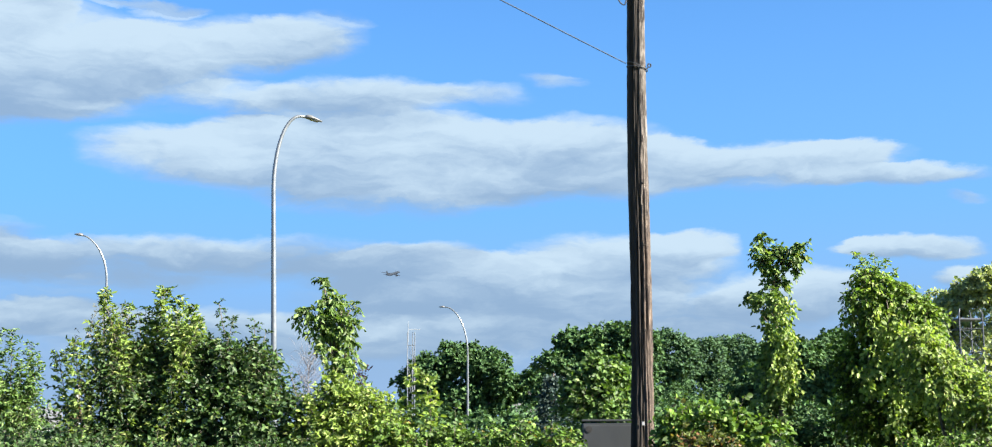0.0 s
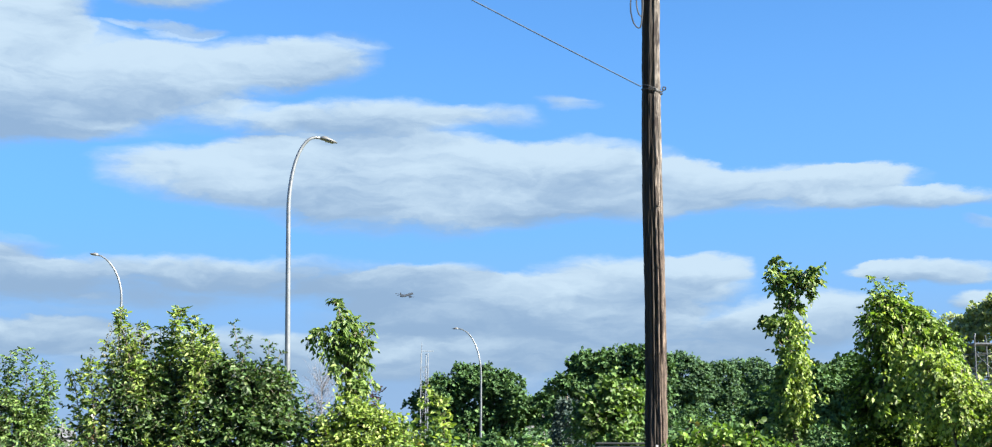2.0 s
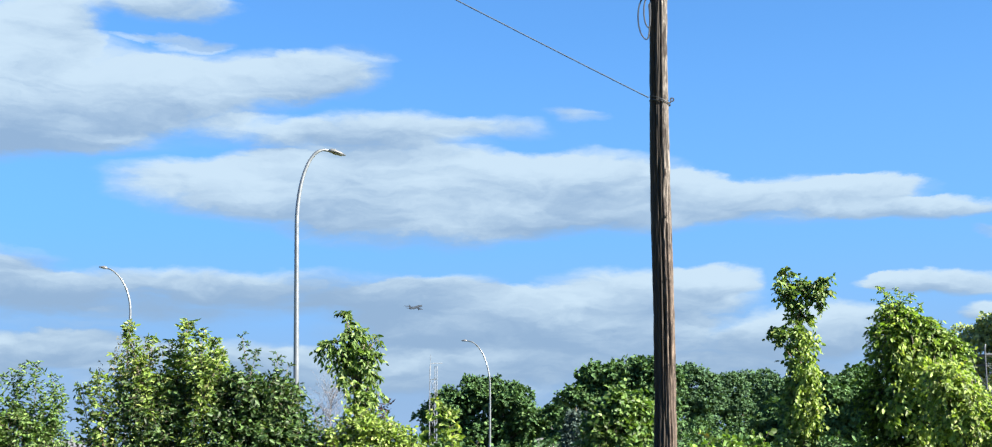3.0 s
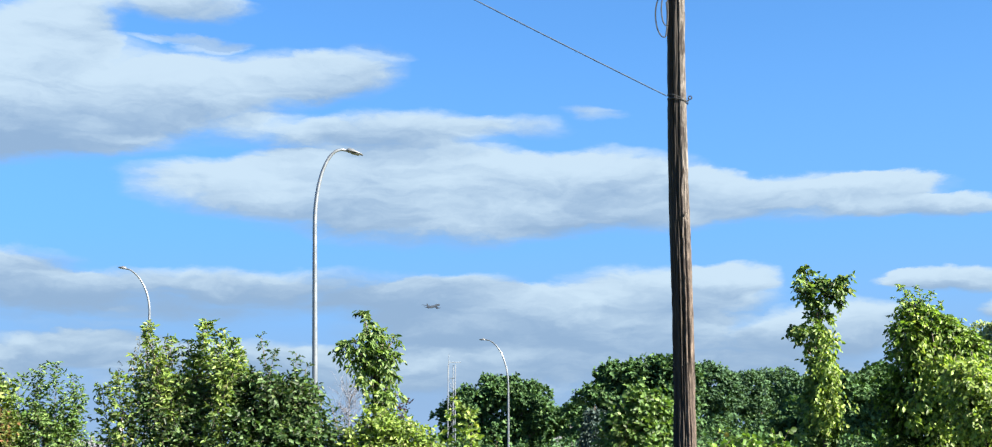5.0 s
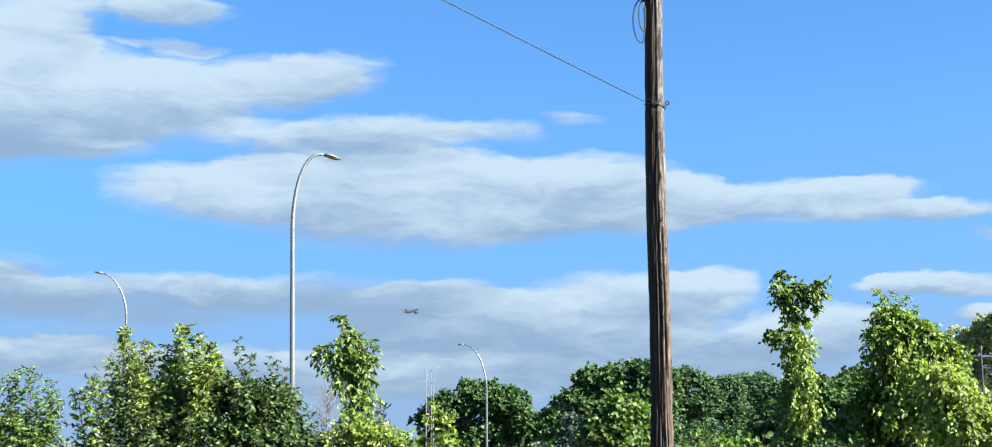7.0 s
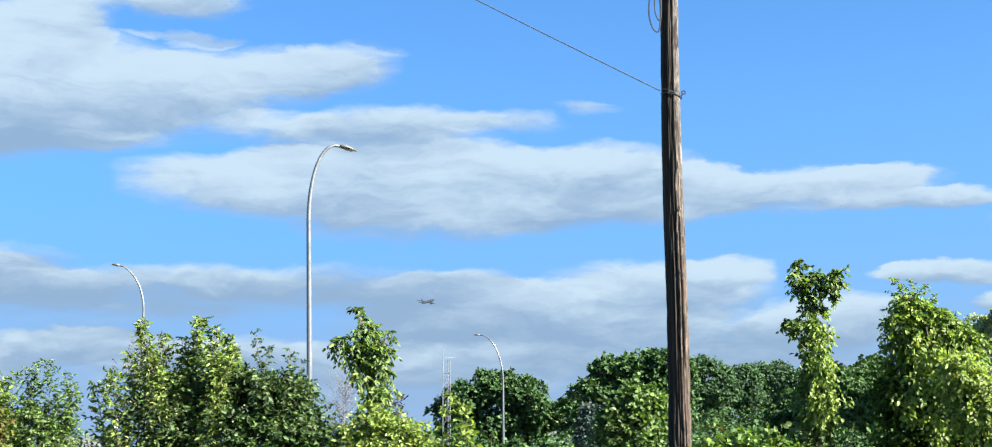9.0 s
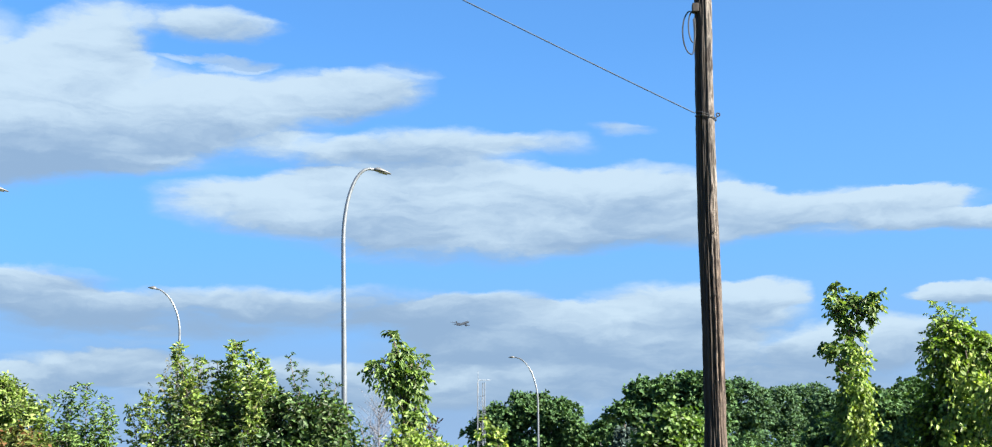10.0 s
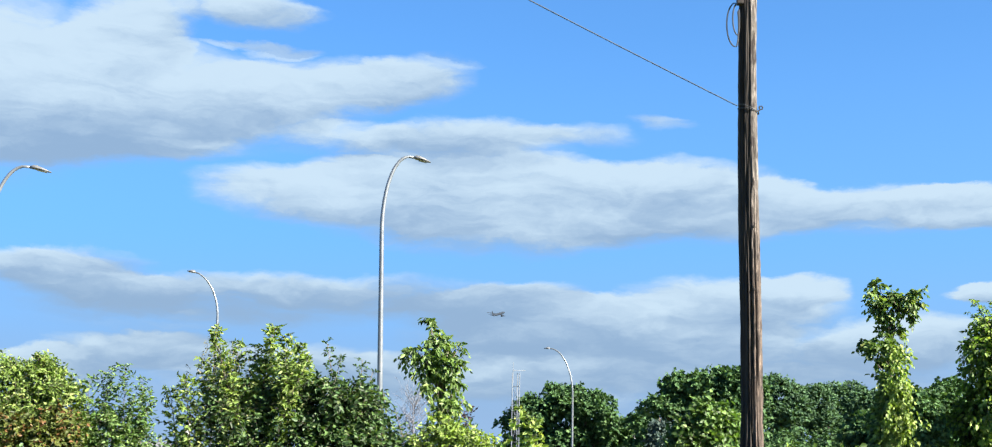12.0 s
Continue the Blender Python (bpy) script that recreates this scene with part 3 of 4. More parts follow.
v, f = [], []
for k, (rx, rz, cx, cz, y) in enumerate(((0.135, 0.36, -0.20, 8.52, -0.10), (0.075, 0.26, -0.17, 8.60, -0.13))):
    pts = [(cx - rx * math.sin(a) * (1.0 if math.sin(a) > 0 else 0.35), y + 0.02 * math.cos(a), cz + rz * math.cos(a)) for a in np.linspace(-0.3, 2 * math.pi - 0.9, 26)]
    tube(pts, [0.011] * 26, 6, v, f)
coil = raw("cable_coil", v, f, BLACK, pole, "loose loops of black cable")

# the overhead wire runs up and away from the tie
wire_start = Vector((POLE[0] - 0.14, POLE[1] - 0.1, TIE + 0.06))
wire_end = Vector((-5.9, 15.8, 9.95))
pts = []
for k in np.linspace(0, 1, 30):
    p = wire_start.lerp(wire_end, k)
    p.z -= 0.16 * k * (1 - k)
    pts.append(p)
v, f = tube(pts, [0.0105] * 30, 8)
wire = raw("overhead_wire", v, f, WIRE, None, smooth=True)
tagged(wire, "thin black overhead wire tied to the wooden pole", "wire")


# ---- street lamps ----
def street_lamp(b, d, tip_up, arm_turn, reach, rise, lean=0.0, radius=0.077, size=0.78, sweep=90.0, nod=11.0):
    """A tapered steel post whose top bends over into an arm with a flat lamp head."""
    top = level(d, tip_up)
    e = thing("street_lamp", spot(b, d), b, "galvanised steel street lamp with a curved arm", "street lamp", "street lamps along the road", tilt=(0, lean))
    pts, radii = [], []
    for k in np.linspace(0, 1, 10):
        pts.append((0, 0, (top - rise) * k))
        radii.append(radius * (1.12 - 0.37 * k))
    c, s = math.cos(radians(arm_turn)), math.sin(radians(arm_turn))
    end = radians(sweep)
    for a in np.linspace(0, end, 18)[1:]:
        w = a / end
        x = reach * (1 - math.cos(a)) / (1 - math.cos(end))
        pts.append((c * x, s * x, top - rise + rise * math.sin(a) / math.sin(end)))
        radii.append(radius * (0.75 - 0.28 * w))
    rising = math.tan(radians(-nod)) if nod < 0 else -0.09
    pts.append((c * (reach + 0.16), s * (reach + 0.16), top + 0.16 * rising))
    radii.append(radius * 0.45)
    v, f = tube(pts, radii, 16)
    raw("post", v, f, STEEL, e, smooth=True)
    v, f = tube([(0, 0, 0), (0, 0, 0.04), (0, 0, 0.05)], [radius * 2.3, radius * 2.3, radius * 1.3], 20)
    raw("base_plate", v, f, STEEL, e)
    head = new("lamp_head")
    head.parent = e
    # flat tapered housing with a rear hub, a nose and a lens below
    outline = [(0.0, 0.05, 0.045), (0.10, 0.10, 0.085), (0.22, 0.13, 0.09), (0.42, 0.12, 0.062), (0.58, 0.085, 0.030), (0.70, 0.025, 0.008)]
    verts, faces = [], []
    for x, w, h in outline:
        x *= size
        for k in range(14):
            a = 2 * math.pi * k / 14
            verts.append((x, w * math.cos(a), (h if math.sin(a) > 0 else 0.022) * math.sin(a)))
    for i in range(len(outline) - 1):
        for k in range(14):
            p, q = i * 14 + k, i * 14 + (k + 1) % 14
            faces.append((p, q, q + 14, p + 14))
    faces += [tuple(reversed(range(14))), tuple((len(outline) - 1) * 14 + k for k in range(14))]
    house = raw("housing", verts, faces, HEAD_GREY, None, "dark grey lamp housing", smooth=True)
    bm = box_bm(0.33 * size, 0.19, 0.012, (0.40 * size, 0, -0.026), 0.004)
    lens = part("lens", bm, LENS, None)
    bm = bmesh.new()
    bmesh.ops.create_cone(bm, cap_ends=True, segments=12, radius1=0.026, radius2=0.022, depth=0.04, matrix=pose(0.16, 0, 0.075))
    cell = part("photocell", bm, HEAD_GREY, None)
    m = Matrix.Translation((c * (reach + 0.12), s * (reach + 0.12), top + 0.12 * rising - 0.01)) @ pose(0, 0, 0, 0, 0, arm_turn) @ pose(0, 0, 0, 0, nod, 0)
    bpy.data.objects.remove(head)
    for o in (house, lens, cell):
        o.parent = e if o is house else house
    house.matrix_local = m
    return e


street_lamp(9.0, 36.0, 12.95, 12, 0.72, 2.05, -1.2, size=0.68)
street_lamp(24.58, 37.0, 11.52, -8, 0.80, 1.95, -1.3)
street_lamp(15.80, 57.0, 7.80, 172, 0.86, 1.83, 0.0, 0.062, 0.5, 70.0, -12.0)
street_lamp(1.19, 85.0, 5.14, 168, 1.32, 2.9, 0.0, 0.072, 0.55, 84.0, -5.0)


# ---- lattice masts ----
def lattice_mast(name, at, turn, tall, wide, legs, bay, bar, mat, label, category):
    e = thing(name, at, turn, label, category)
    corners = [(wide / 2 * math.cos(2 * math.pi * (k + 0.5) / legs), wide / 2 * math.sin(2 * math.pi * (k + 0.5) / legs)) for k in range(legs)]
    for x, y in corners:
        v, f = tube([(x, y, 0), (x, y, tall)], [bar, bar * 0.8], 6)
        raw("leg", v, f, mat, e)
    v, f = [], []
    bays = int(tall / bay)
    for i in range(bays):
        z0, z1 = i * bay, (i + 1) * bay
        for k in range(legs):
            a, b = corners[k], corners[(k + 1) % legs]
            if i % 2:
                a, b = b, a
            tube([(*a, z0), (*b, z1)], [bar * 0.38] * 2, 4, v, f, False)
            tube([(*a, z1), (*b, z1)], [bar * 0.38] * 2, 4, v, f, False)
    raw("bracing", v, f, mat, e)
    return e


mast = lattice_mast("lattice_mast", spot(3.50, 95.0), 20, level(95, 4.1), 0.58, 3, 1.25, 0.038, MAST_PAINT, "pale slender lattice mast with a short antenna arm", "mast")
zt = level(95, 4.05)
v, f = tube([(-0.25, 0, zt - 0.6), (-0.25, 0, zt + 0.85)], [0.028, 0.016], 6)
raw("antenna", v, f, MAST_PAINT, mast)
v, f = tube([(-0.25, 0, zt + 0.25), (0.62, 0, zt + 0.28)], [0.024, 0.024], 6)
raw("antenna_arm", v, f, MAST_PAINT, mast)

tower = lattice_mast("steel_tower", spot(-18.72, 60.0), 8, level(60, 4.55), 1.42, 4, 0.95, 0.042, TOWER_STEEL, "dull grey steel lattice tower among trees", "tower")
zt = level(60, 4.55)
for x, y in ((0.48, 0.48), (-0.48, 0.48), (-0.48, -0.48), (0.48, -0.48)):
    v, f = tube([(x, y, zt - 0.02), (x * 0.9, y * 0.9, zt + 0.14)], [0.036, 0.026], 6)
    raw("cap_strut", v, f, TOWER_STEEL, tower)
part("platform", box_bm(1.0, 1.0, 0.07, (0, 0, zt - 0.28), 0.015), TOWER_STEEL, tower)

# ---- grey cabinet beside the pole ----
cab = thing("utility_cabinet", spot(-4.75, 21.75), -4.75, "grey metal utility cabinet half grown over by vines", "utility cabinet")
CAB_TOP = level(21.75, 0.5)
part("body", box_bm(1.0, 0.5, CAB_TOP - 0.05, (0.03, 0, (CAB_TOP - 0.05) / 2), 0.02), CABINET, cab)
part("lid", box_bm(1.02, 0.53, 0.03, (0.03, 0, CAB_TOP - 0.015), 0.008), CABINET, cab)
part("door", box_bm(0.97, 0.02, CAB_TOP - 0.16, (0.03, -0.258, CAB_TOP / 2 - 0.015), 0.006), CABINET, cab)
bm = bmesh.new()
bmesh.ops.create_cone(bm, cap_ends=True, segments=20, radius1=0.05, radius2=0.05, depth=0.03, matrix=pose(-0.37, -0.262, CAB_TOP - 0.15, 90, 0, 0))
part("vent", bm, HOLE, cab, "round dark vent")


# ---- shrubs and saplings in the hedge ----
def plant(name, b, d, label, category, group=""):
    return thing(name, spot(b, d), b, label, category, group)


def px(deg, d):
    return d * math.tan(radians(deg))


# tall feathery bush with several leaders
D = 20.0
bush = plant("ash_bush", 12.9, D, "tall feathery grey-green bush with upright leaders", "bush")
g = Foliage(11)
for up, at, w, cnt in ((5.45, 15.85, 0.30, 90), (5.2, 14.95, 0.28, 76), (4.95, 14.25, 0.20, 46), (4.4, 16.3, 0.30, 60), (5.75, 13.5, 0.30, 120), (5.3, 13.0, 0.26, 84), (5.15, 12.5, 0.26, 84), (4.3, 13.9, 0.30, 70), (4.4, 12.1, 0.26, 60), (3.6, 16.9, 0.34, 60), (3.1, 17.5, 0.34, 52), (4.3, 15.4, 0.3, 60)):
    x = -px(at - 12.9, D)
    y = g.rng.uniform(-0.5, 0.5)
    g.shoot((x * 0.75, y * 0.6, 0), (x, y, level(D, up)), w * 1.15, int(cnt * 1.35), n=9, length=0.22, size=0.098, bare=0.30, radius=0.022, taper=0.66, ratio=0.42)
g.build(bush, LEAF_ASH)
# lower growth: its self-shade is put into the leaf colour
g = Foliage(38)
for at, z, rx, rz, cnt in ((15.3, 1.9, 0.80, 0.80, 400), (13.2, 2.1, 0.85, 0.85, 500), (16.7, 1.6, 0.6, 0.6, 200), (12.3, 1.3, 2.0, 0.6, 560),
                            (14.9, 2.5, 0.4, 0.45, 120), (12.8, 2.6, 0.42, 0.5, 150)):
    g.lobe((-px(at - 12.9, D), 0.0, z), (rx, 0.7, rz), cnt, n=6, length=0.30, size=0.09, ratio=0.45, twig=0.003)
g.build(bush, LEAF_DARK, leaf_label="lower leaves darkened for shade", crown="lower_foliage")
g = Foliage(39)
for at, z, r in ((15.5, 2.75, 0.42), (13.4, 2.9, 0.42), (14.3, 2.5, 0.5), (12.6, 2.75, 0.4)):
    g.lobe((-px(at - 12.9, D), 0.55, z), (r, 0.35, r), 120, n=6, length=0.26, size=0.09, ratio=0.45, twig=0.003)
g.build(bush, LEAF_ASH, crown="inner_foliage")
g = Foliage(36)
for up, at, n_ in ((4.9, 15.85, 26), (4.3, 15.3, 26), (4.3, 15.8, 22), (4.6, 14.9, 16), (3.4, 16.8, 18), (4.1, 14.9, 14)):
    q = np.array([[-px(at - 12.9, D), 0.0, level(D, up)]]) + g.rng.normal(0, 1, (n_, 3)) * np.array([0.09, 0.12, 0.12])
    g.sprigs(q, g.rng.normal(0, 0.4, (n_, 3)) + np.array([0, 0, -0.8]), np.full(n_, 0.13), 6, 0.045, droop=0.6, ratio=0.4)
g.build(bush, SEEDS, leaf_label="hanging clusters of pale dry seeds", crown="seed_cluster")

bush = plant("dark_shrub", 10.2, 19.8, "dense dark green shrub with upright leaders", "shrub")
g = Foliage(12)
for up, at, w, cnt in ((5.2, 11.35, 0.26, 56), (4.65, 10.75, 0.28, 48), (4.55, 9.9, 0.30, 52), (4.1, 9.45, 0.30, 40), (3.3, 9.0, 0.36, 44), (2.6, 8.5, 0.34, 34), (4.0, 11.7, 0.28, 36)):
    x = -px(at - 10.2, 19.8)
    y = g.rng.uniform(-0.4, 0.4)
    g.shoot((x * 0.7, y * 0.5, 0), (x, y, level(19.8, up)), w, cnt, n=8, length=0.25, size=0.075, bare=0.3, radius=0.02, taper=0.72)
for at, z, rx, rz, cnt in ((11.2, 1.9, 0.75, 0.80, 480), (9.6, 1.7, 0.70, 0.75, 400), (10.4, 2.3, 0.55, 0.5, 220), (11.1, 2.6, 0.4, 0.4, 130), (9.9, 2.5, 0.35, 0.35, 110), (10.2, 1.1, 1.2, 0.6, 420)):
    g.lobe((-px(at - 10.2, 19.8), 0, z), (rx, 0.6, rz), cnt, n=6, length=0.28, size=0.100, ratio=0.55, twig=0.003)
g.build(bush, LEAF_DARK)

# sapling with broad fresh leaves
D = 21.0
sap = plant("maple_sapling", 6.66, D, "young maple sapling with broad fresh green leaves", "sapling")
g = Foliage(13)
g.limb([(0.05, 0, 0), (0.02, 0, 1.6), (-0.02, 0, 2.6), (-0.16, 0, level(D, 5.9))], [0.035, 0.03, 0.022, 0.008])
for at, up, r, cnt in ((7.05, 6.15, 0.10, 9), (6.85, 5.75, 0.14, 12), (6.65, 5.35, 0.22, 24), (6.15, 5.2, 0.16, 16), (5.75, 5.15, 0.10, 8), (7.35, 4.85, 0.20, 20), (7.85, 4.85, 0.12, 9), (6.8, 4.7, 0.22, 26),
                       (6.2, 4.45, 0.24, 30), (5.75, 4.35, 0.18, 16), (7.1, 4.15, 0.20, 18), (6.4, 3.85, 0.24, 26), (5.8, 3.6, 0.18, 16), (7.0, 3.4, 0.16, 12), (6.3, 3.2, 0.24, 24), (5.5, 3.05, 0.12, 8), (6.2, 2.6, 0.26, 30)):
    c = (-px(at - 6.5, D), g.rng.uniform(-0.25, 0.25), level(D, up))
    g.limb([(0.0, 0, c[2] - 0.45), (c[0] * 0.5, c[1] * 0.5, c[2] - 0.22), c], [0.012, 0.009, 0.005], 5)
    g.lobe(c, (r * 1.1, r, r * 0.75), int(cnt * 1.0), n=6, length=0.17, size=0.115, shell=0.15, ratio=0.5, droop=0.55, twig=0.003)
g.pick(sap, LEAF_MAPLE_SINGLE, 300)
g.build(sap, LEAF_MAPLE)

bush = plant("yellow_green_bush", 5.6, 19.6, "sunlit yellow-green bush at the foot of the sapling", "bush")
g = Foliage(14)
for at, up, rx, rz, cnt in ((6.4, 1.0, 0.50, 0.60, 300), (5.5, 0.45, 0.50, 0.60, 300), (4.6, -0.1, 0.45, 0.5, 240), (7.2, 0.2, 0.5, 0.6, 240), (6.0, -1.2, 0.9, 0.7, 320)):
    g.lobe((-px(at - 5.6, 19.6), 0, level(19.6, up)), (rx, 0.55, rz), cnt, n=7, length=0.22, size=0.085, ratio=0.5, twig=0.003)
for at, up in ((3.35, 2.7), (3.0, 2.4), (2.75, 2.3), (6.3, 2.3), (5.8, 2.0), (6.7, 2.2)):
    g.shoot((-px(at + 0.7 - 5.6, 19.6), 0, 0.2), (-px(at - 5.6, 19.6), 0, level(19.6, up)), 0.24, 26, n=5, length=0.22, size=0.12, bare=0.45, ratio=0.6, radius=0.012)
g.build(bush, LEAF_LIME)

bush = plant("purple_shrub", 5.55, 26.0, "small dark purple-leaved shrub behind the hedge", "shrub")
g = Foliage(15)
g.shoot((0, 0, 0), (0.05, 0, level(26, 2.7)), 0.4, 60, n=6, length=0.25, size=0.10, bare=0.3)
g.build(bush, LEAF_PURPLE)

bare = plant("bare_tree", 7.75, 60.0, "leafless grey twiggy tree behind the bushes", "tree")
g = Foliage(16)
top = level(60, 3.25)
g.limb([(0, 0, 0), (0.1, 0, top * 0.5), (0, 0, top)], [0.06, 0.035, 0.008])
for k in range(90):
    z = top * g.rng.uniform(0.35, 0.95)
    a, l = g.rng.uniform(0, 6.28), g.rng.uniform(0.5, 1.3)
    q = np.array((0.05, 0, z))
    e_ = q + np.array((math.cos(a), math.sin(a), 1.0)) * l * 0.7
    g.twig([q, (q + e_) / 2 + g.rng.normal(0, 0.06, 3), e_], [0.010, 0.007, 0.004], 4)
    for j in range(4):
        w = q + (e_ - q) * g.rng.uniform(0.3, 1.0)
        g.twig([w, w + g.rng.normal(0, 0.3, 3) + np.array((0, 0, 0.3))], [0.005, 0.003], 3)
g.build(bare, LEAF_ASH, TWIG)


# low vine hedge that joins them all, in lengths of its own growth
def hedge_run(b0, b1, d, tops, mat, label, seed, size=0.078):
    mid = (b0 + b1) / 2
    e = plant("hedge", mid, d, label, "hedge", "lengths of the hedge")
    g = Foliage(seed)
    n = max(3, int(abs(px(b1 - b0, d)) / 0.45))
    for i in range(n + 1):
        k = i / n
        x = -px(b0 + (b1 - b0) * k - mid, d)
        up = np.interp(k, np.linspace(0, 1, len(tops)), tops) + g.rng.normal(0, 0.16)
        h = level(d, up)
        g.lobe((x, g.rng.uniform(-0.2, 0.2), h * 0.62), (0.42, 0.45, h * 0.42), 270, n=6, length=0.2, size=size, ratio=0.72, droop=0.3, twig=0.003)
        g.limb([(x, 0, 0), (x + 0.05, 0.05, h * 0.5), (x + g.rng.normal(0, 0.1), 0, h * 0.85)], [0.02, 0.014, 0.006], 5)
        if i % 2 == 0:
            g.shoot((x, 0, h * 0.6), (x + g.rng.normal(0, 0.12), 0, h + g.rng.uniform(0.02, 0.16)), 0.16, 9, n=4, length=0.14, size=size, bare=0.3, ratio=0.75, radius=0.006)
    g.build(e, mat, stem="stem")
    return e


# LEAF_DARK lengths are vine hedge with the shade painted into the leaves
hedge_run(26.0, 17.0, 19.0, (0.4, 0.3, 0.3, 0.1), LEAF_DARK, "low tangled green vine hedge darkened for shade", 21)
hedge_run(17.0, 8.0, 18.6, (0.2, -0.2, 0.0, -0.2), LEAF_DARK, "low vine hedge under the bushes, darkened for shade", 22)
hedge_run(4.5, -2.55, 19.2, (0.8, 0.65, 0.5, 0.55), LEAF_VINE, "low tangled vine hedge with a few reddish leaves", 23)
hedge_run(-7.5, -10.6, 19.6, (1.0, 1.5, 0.8), LEAF_VINE, "low sunlit fresh green vine hedge", 24, 0.115)
hedge_run(-8.1, -9.2, 18.9, (-0.1, 0.4, 0.1), LEAF_RUST, "patch of hedge with leaves turning red", 25)
hedge_run(-11.8, -16.4, 18.9, (-0.1, -0.8, -0.7), LEAF_DARK, "low vine hedge with shade in its leaf colour", 26)
# added dark leaves stand in for the shaded hollow under the tree
hedge_run(-11.6, -17.4, 24.9, (1.2, 1.4, 1.3), LEAF_WOOD, "undergrowth added as a dark backing behind the vine-draped tree", 28, 0.1)
hedge_run(-16.6, -21.5, 19.2, (-0.3, 0.3, 0.5), LEAF_VINE, "low tangled green vine hedge under the mound", 27)

bush = plant("pale_bush", -4.0, 22.5, "light green bush behind the grey cabinet", "bush")
g = Foliage(17)
for at, up, r, cnt in ((-4.3, 2.5, 0.36, 150), (-3.6, 1.7, 0.42, 180), (-4.9, 1.8, 0.4, 150), (-4.0, 0.8, 0.7, 300)):
    g.lobe((-px(at + 4.0, 22.5), 0, level(22.5, up)), (r, r, r), cnt, n=5, length=0.22, size=0.115, ratio=0.62, twig=0.003)
g.limb([(0, 0, 0), (0, 0, 1.6), (0.1, 0, 2.4)], [0.03, 0.02, 0.01])
g.build(bush, LEAF_PALE)

# slim sapling wrapped in vine
D = 22.5
sap = plant("vine_clad_sapling", -11.4, D, "slim sapling wrapped in climbing vine leaves", "sapling")
g = Foliage(18)
g.limb([(0, 0, 0), (0.05, 0, 1.8), (0.0, 0, 3.0), (0.06, 0, level(D, 5.9))], [0.05, 0.042, 0.026, 0.012])
for at, up, r, cnt in ((-11.0, 7.75, 0.09, 9), (-10.85, 7.3, 0.12, 14), (-10.95, 6.85, 0.13, 16), (-12.6, 7.4, 0.10, 12), (-12.2, 7.3, 0.09, 9), (-11.75, 7.25, 0.11, 11), (-11.35, 7.05, 0.11, 12), (-12.4, 7.0, 0.13, 16), (-11.7, 7.0, 0.13, 14), (-12.1, 6.6, 0.13, 16), (-11.3, 6.5, 0.14, 18),
                       (-11.7, 6.05, 0.14, 18), (-11.2, 5.75, 0.13, 16), (-10.4, 5.4, 0.10, 12), (-10.8, 5.3, 0.13, 16), (-11.4, 5.2, 0.17, 26), (-11.8, 5.05, 0.11, 12), (-10.8, 4.75, 0.12, 14), (-11.4, 4.6, 0.17, 26),
                       (-11.75, 4.1, 0.13, 16), (-11.1, 4.05, 0.17, 26), (-11.3, 3.5, 0.20, 36), (-11.3, 2.9, 0.22, 44), (-11.4, 2.3, 0.28, 50), (-11.5, 1.6, 0.32, 55), (-11.2, 1.0, 0.4, 60)):
    c = (-px(at + 11.4, D), g.rng.uniform(-0.2, 0.2), level(D, up))
    g.limb([(0.03, 0, c[2] - 0.35), (c[0] * 0.6, c[1] * 0.6, c[2] - 0.12), c], [0.012, 0.008, 0.004], 5)
    g.lobe(c, (r * 1.15, r, r * 1.2), int(cnt * 0.95), n=5, length=0.14, size=0.108, shell=0.2, ratio=0.6, droop=0.4, twig=0.003)
g.pick(sap, LEAF_MAPLE_SINGLE, 300)
g.build(sap, LEAF_MAPLE)
g = Foliage(35)
for z0, z1, w, n_ in ((level(D, 3.6), level(D, 5.4), 0.08, 100), (level(D, 2.2), level(D, 4.0), 0.10, 170), (level(D, 1.7), level(D, 2.8), 0.13, 110)):
    p = np.stack([0.10 + g.rng.normal(0, w, n_), -0.34 + g.rng.normal(0, 0.06, n_), g.rng.uniform(z0, z1, n_)], 1)
    d_ = np.stack([g.rng.normal(0, 0.5, n_), g.rng.normal(-0.3, 0.4, n_), g.rng.normal(-0.4, 0.3, n_)], 1)
    g.sprigs(p, d_, np.full(n_, 0.12), 4, 0.085, droop=0.5, ratio=0.65)
g.build(sap, LEAF_LIME, crown="vine")

# broad tree draped with vines
D = 23.0
tree = plant("vine_draped_tree", -16.0, D, "broad tree smothered in hanging yellow-green vines", "tree")
g = Foliage(19)
g.limb([(0.1, 0, 0), (0.15, 0, 1.2), (0.0, 0, 2.2), (0.2, 0, 3.2)], [0.13, 0.11, 0.08, 0.03], 9)
for at, up, rx, rz, cnt in ((-15.1, 6.0, 0.28, 0.26, 90), (-15.6, 5.6, 0.34, 0.32, 140), (-14.9, 5.2, 0.28, 0.32, 120), (-16.3, 5.2, 0.36, 0.32, 150), (-16.8, 4.8, 0.32, 0.30, 140), (-17.4, 4.5, 0.22, 0.22, 80),
                            (-15.6, 4.6, 0.50, 0.42, 240), (-14.7, 4.3, 0.24, 0.34, 110), (-16.7, 4.2, 0.45, 0.40, 220), (-17.2, 3.8, 0.34, 0.34, 150), (-16.2, 3.5, 0.40, 0.36, 150)):
    c = (-px(at + 16.0, D), g.rng.uniform(-0.25, 0.1), level(D, up))
    g.limb([(0.1, 0, max(0.5, c[2] - 0.9)), (c[0] * 0.55, c[1] * 0.5, c[2] - 0.35), c], [0.05, 0.03, 0.012], 6)
    g.lobe(c, (rx, 0.5, rz), cnt, n=6, length=0.24, size=0.10, ratio=0.55, droop=0.5, twig=0.003)
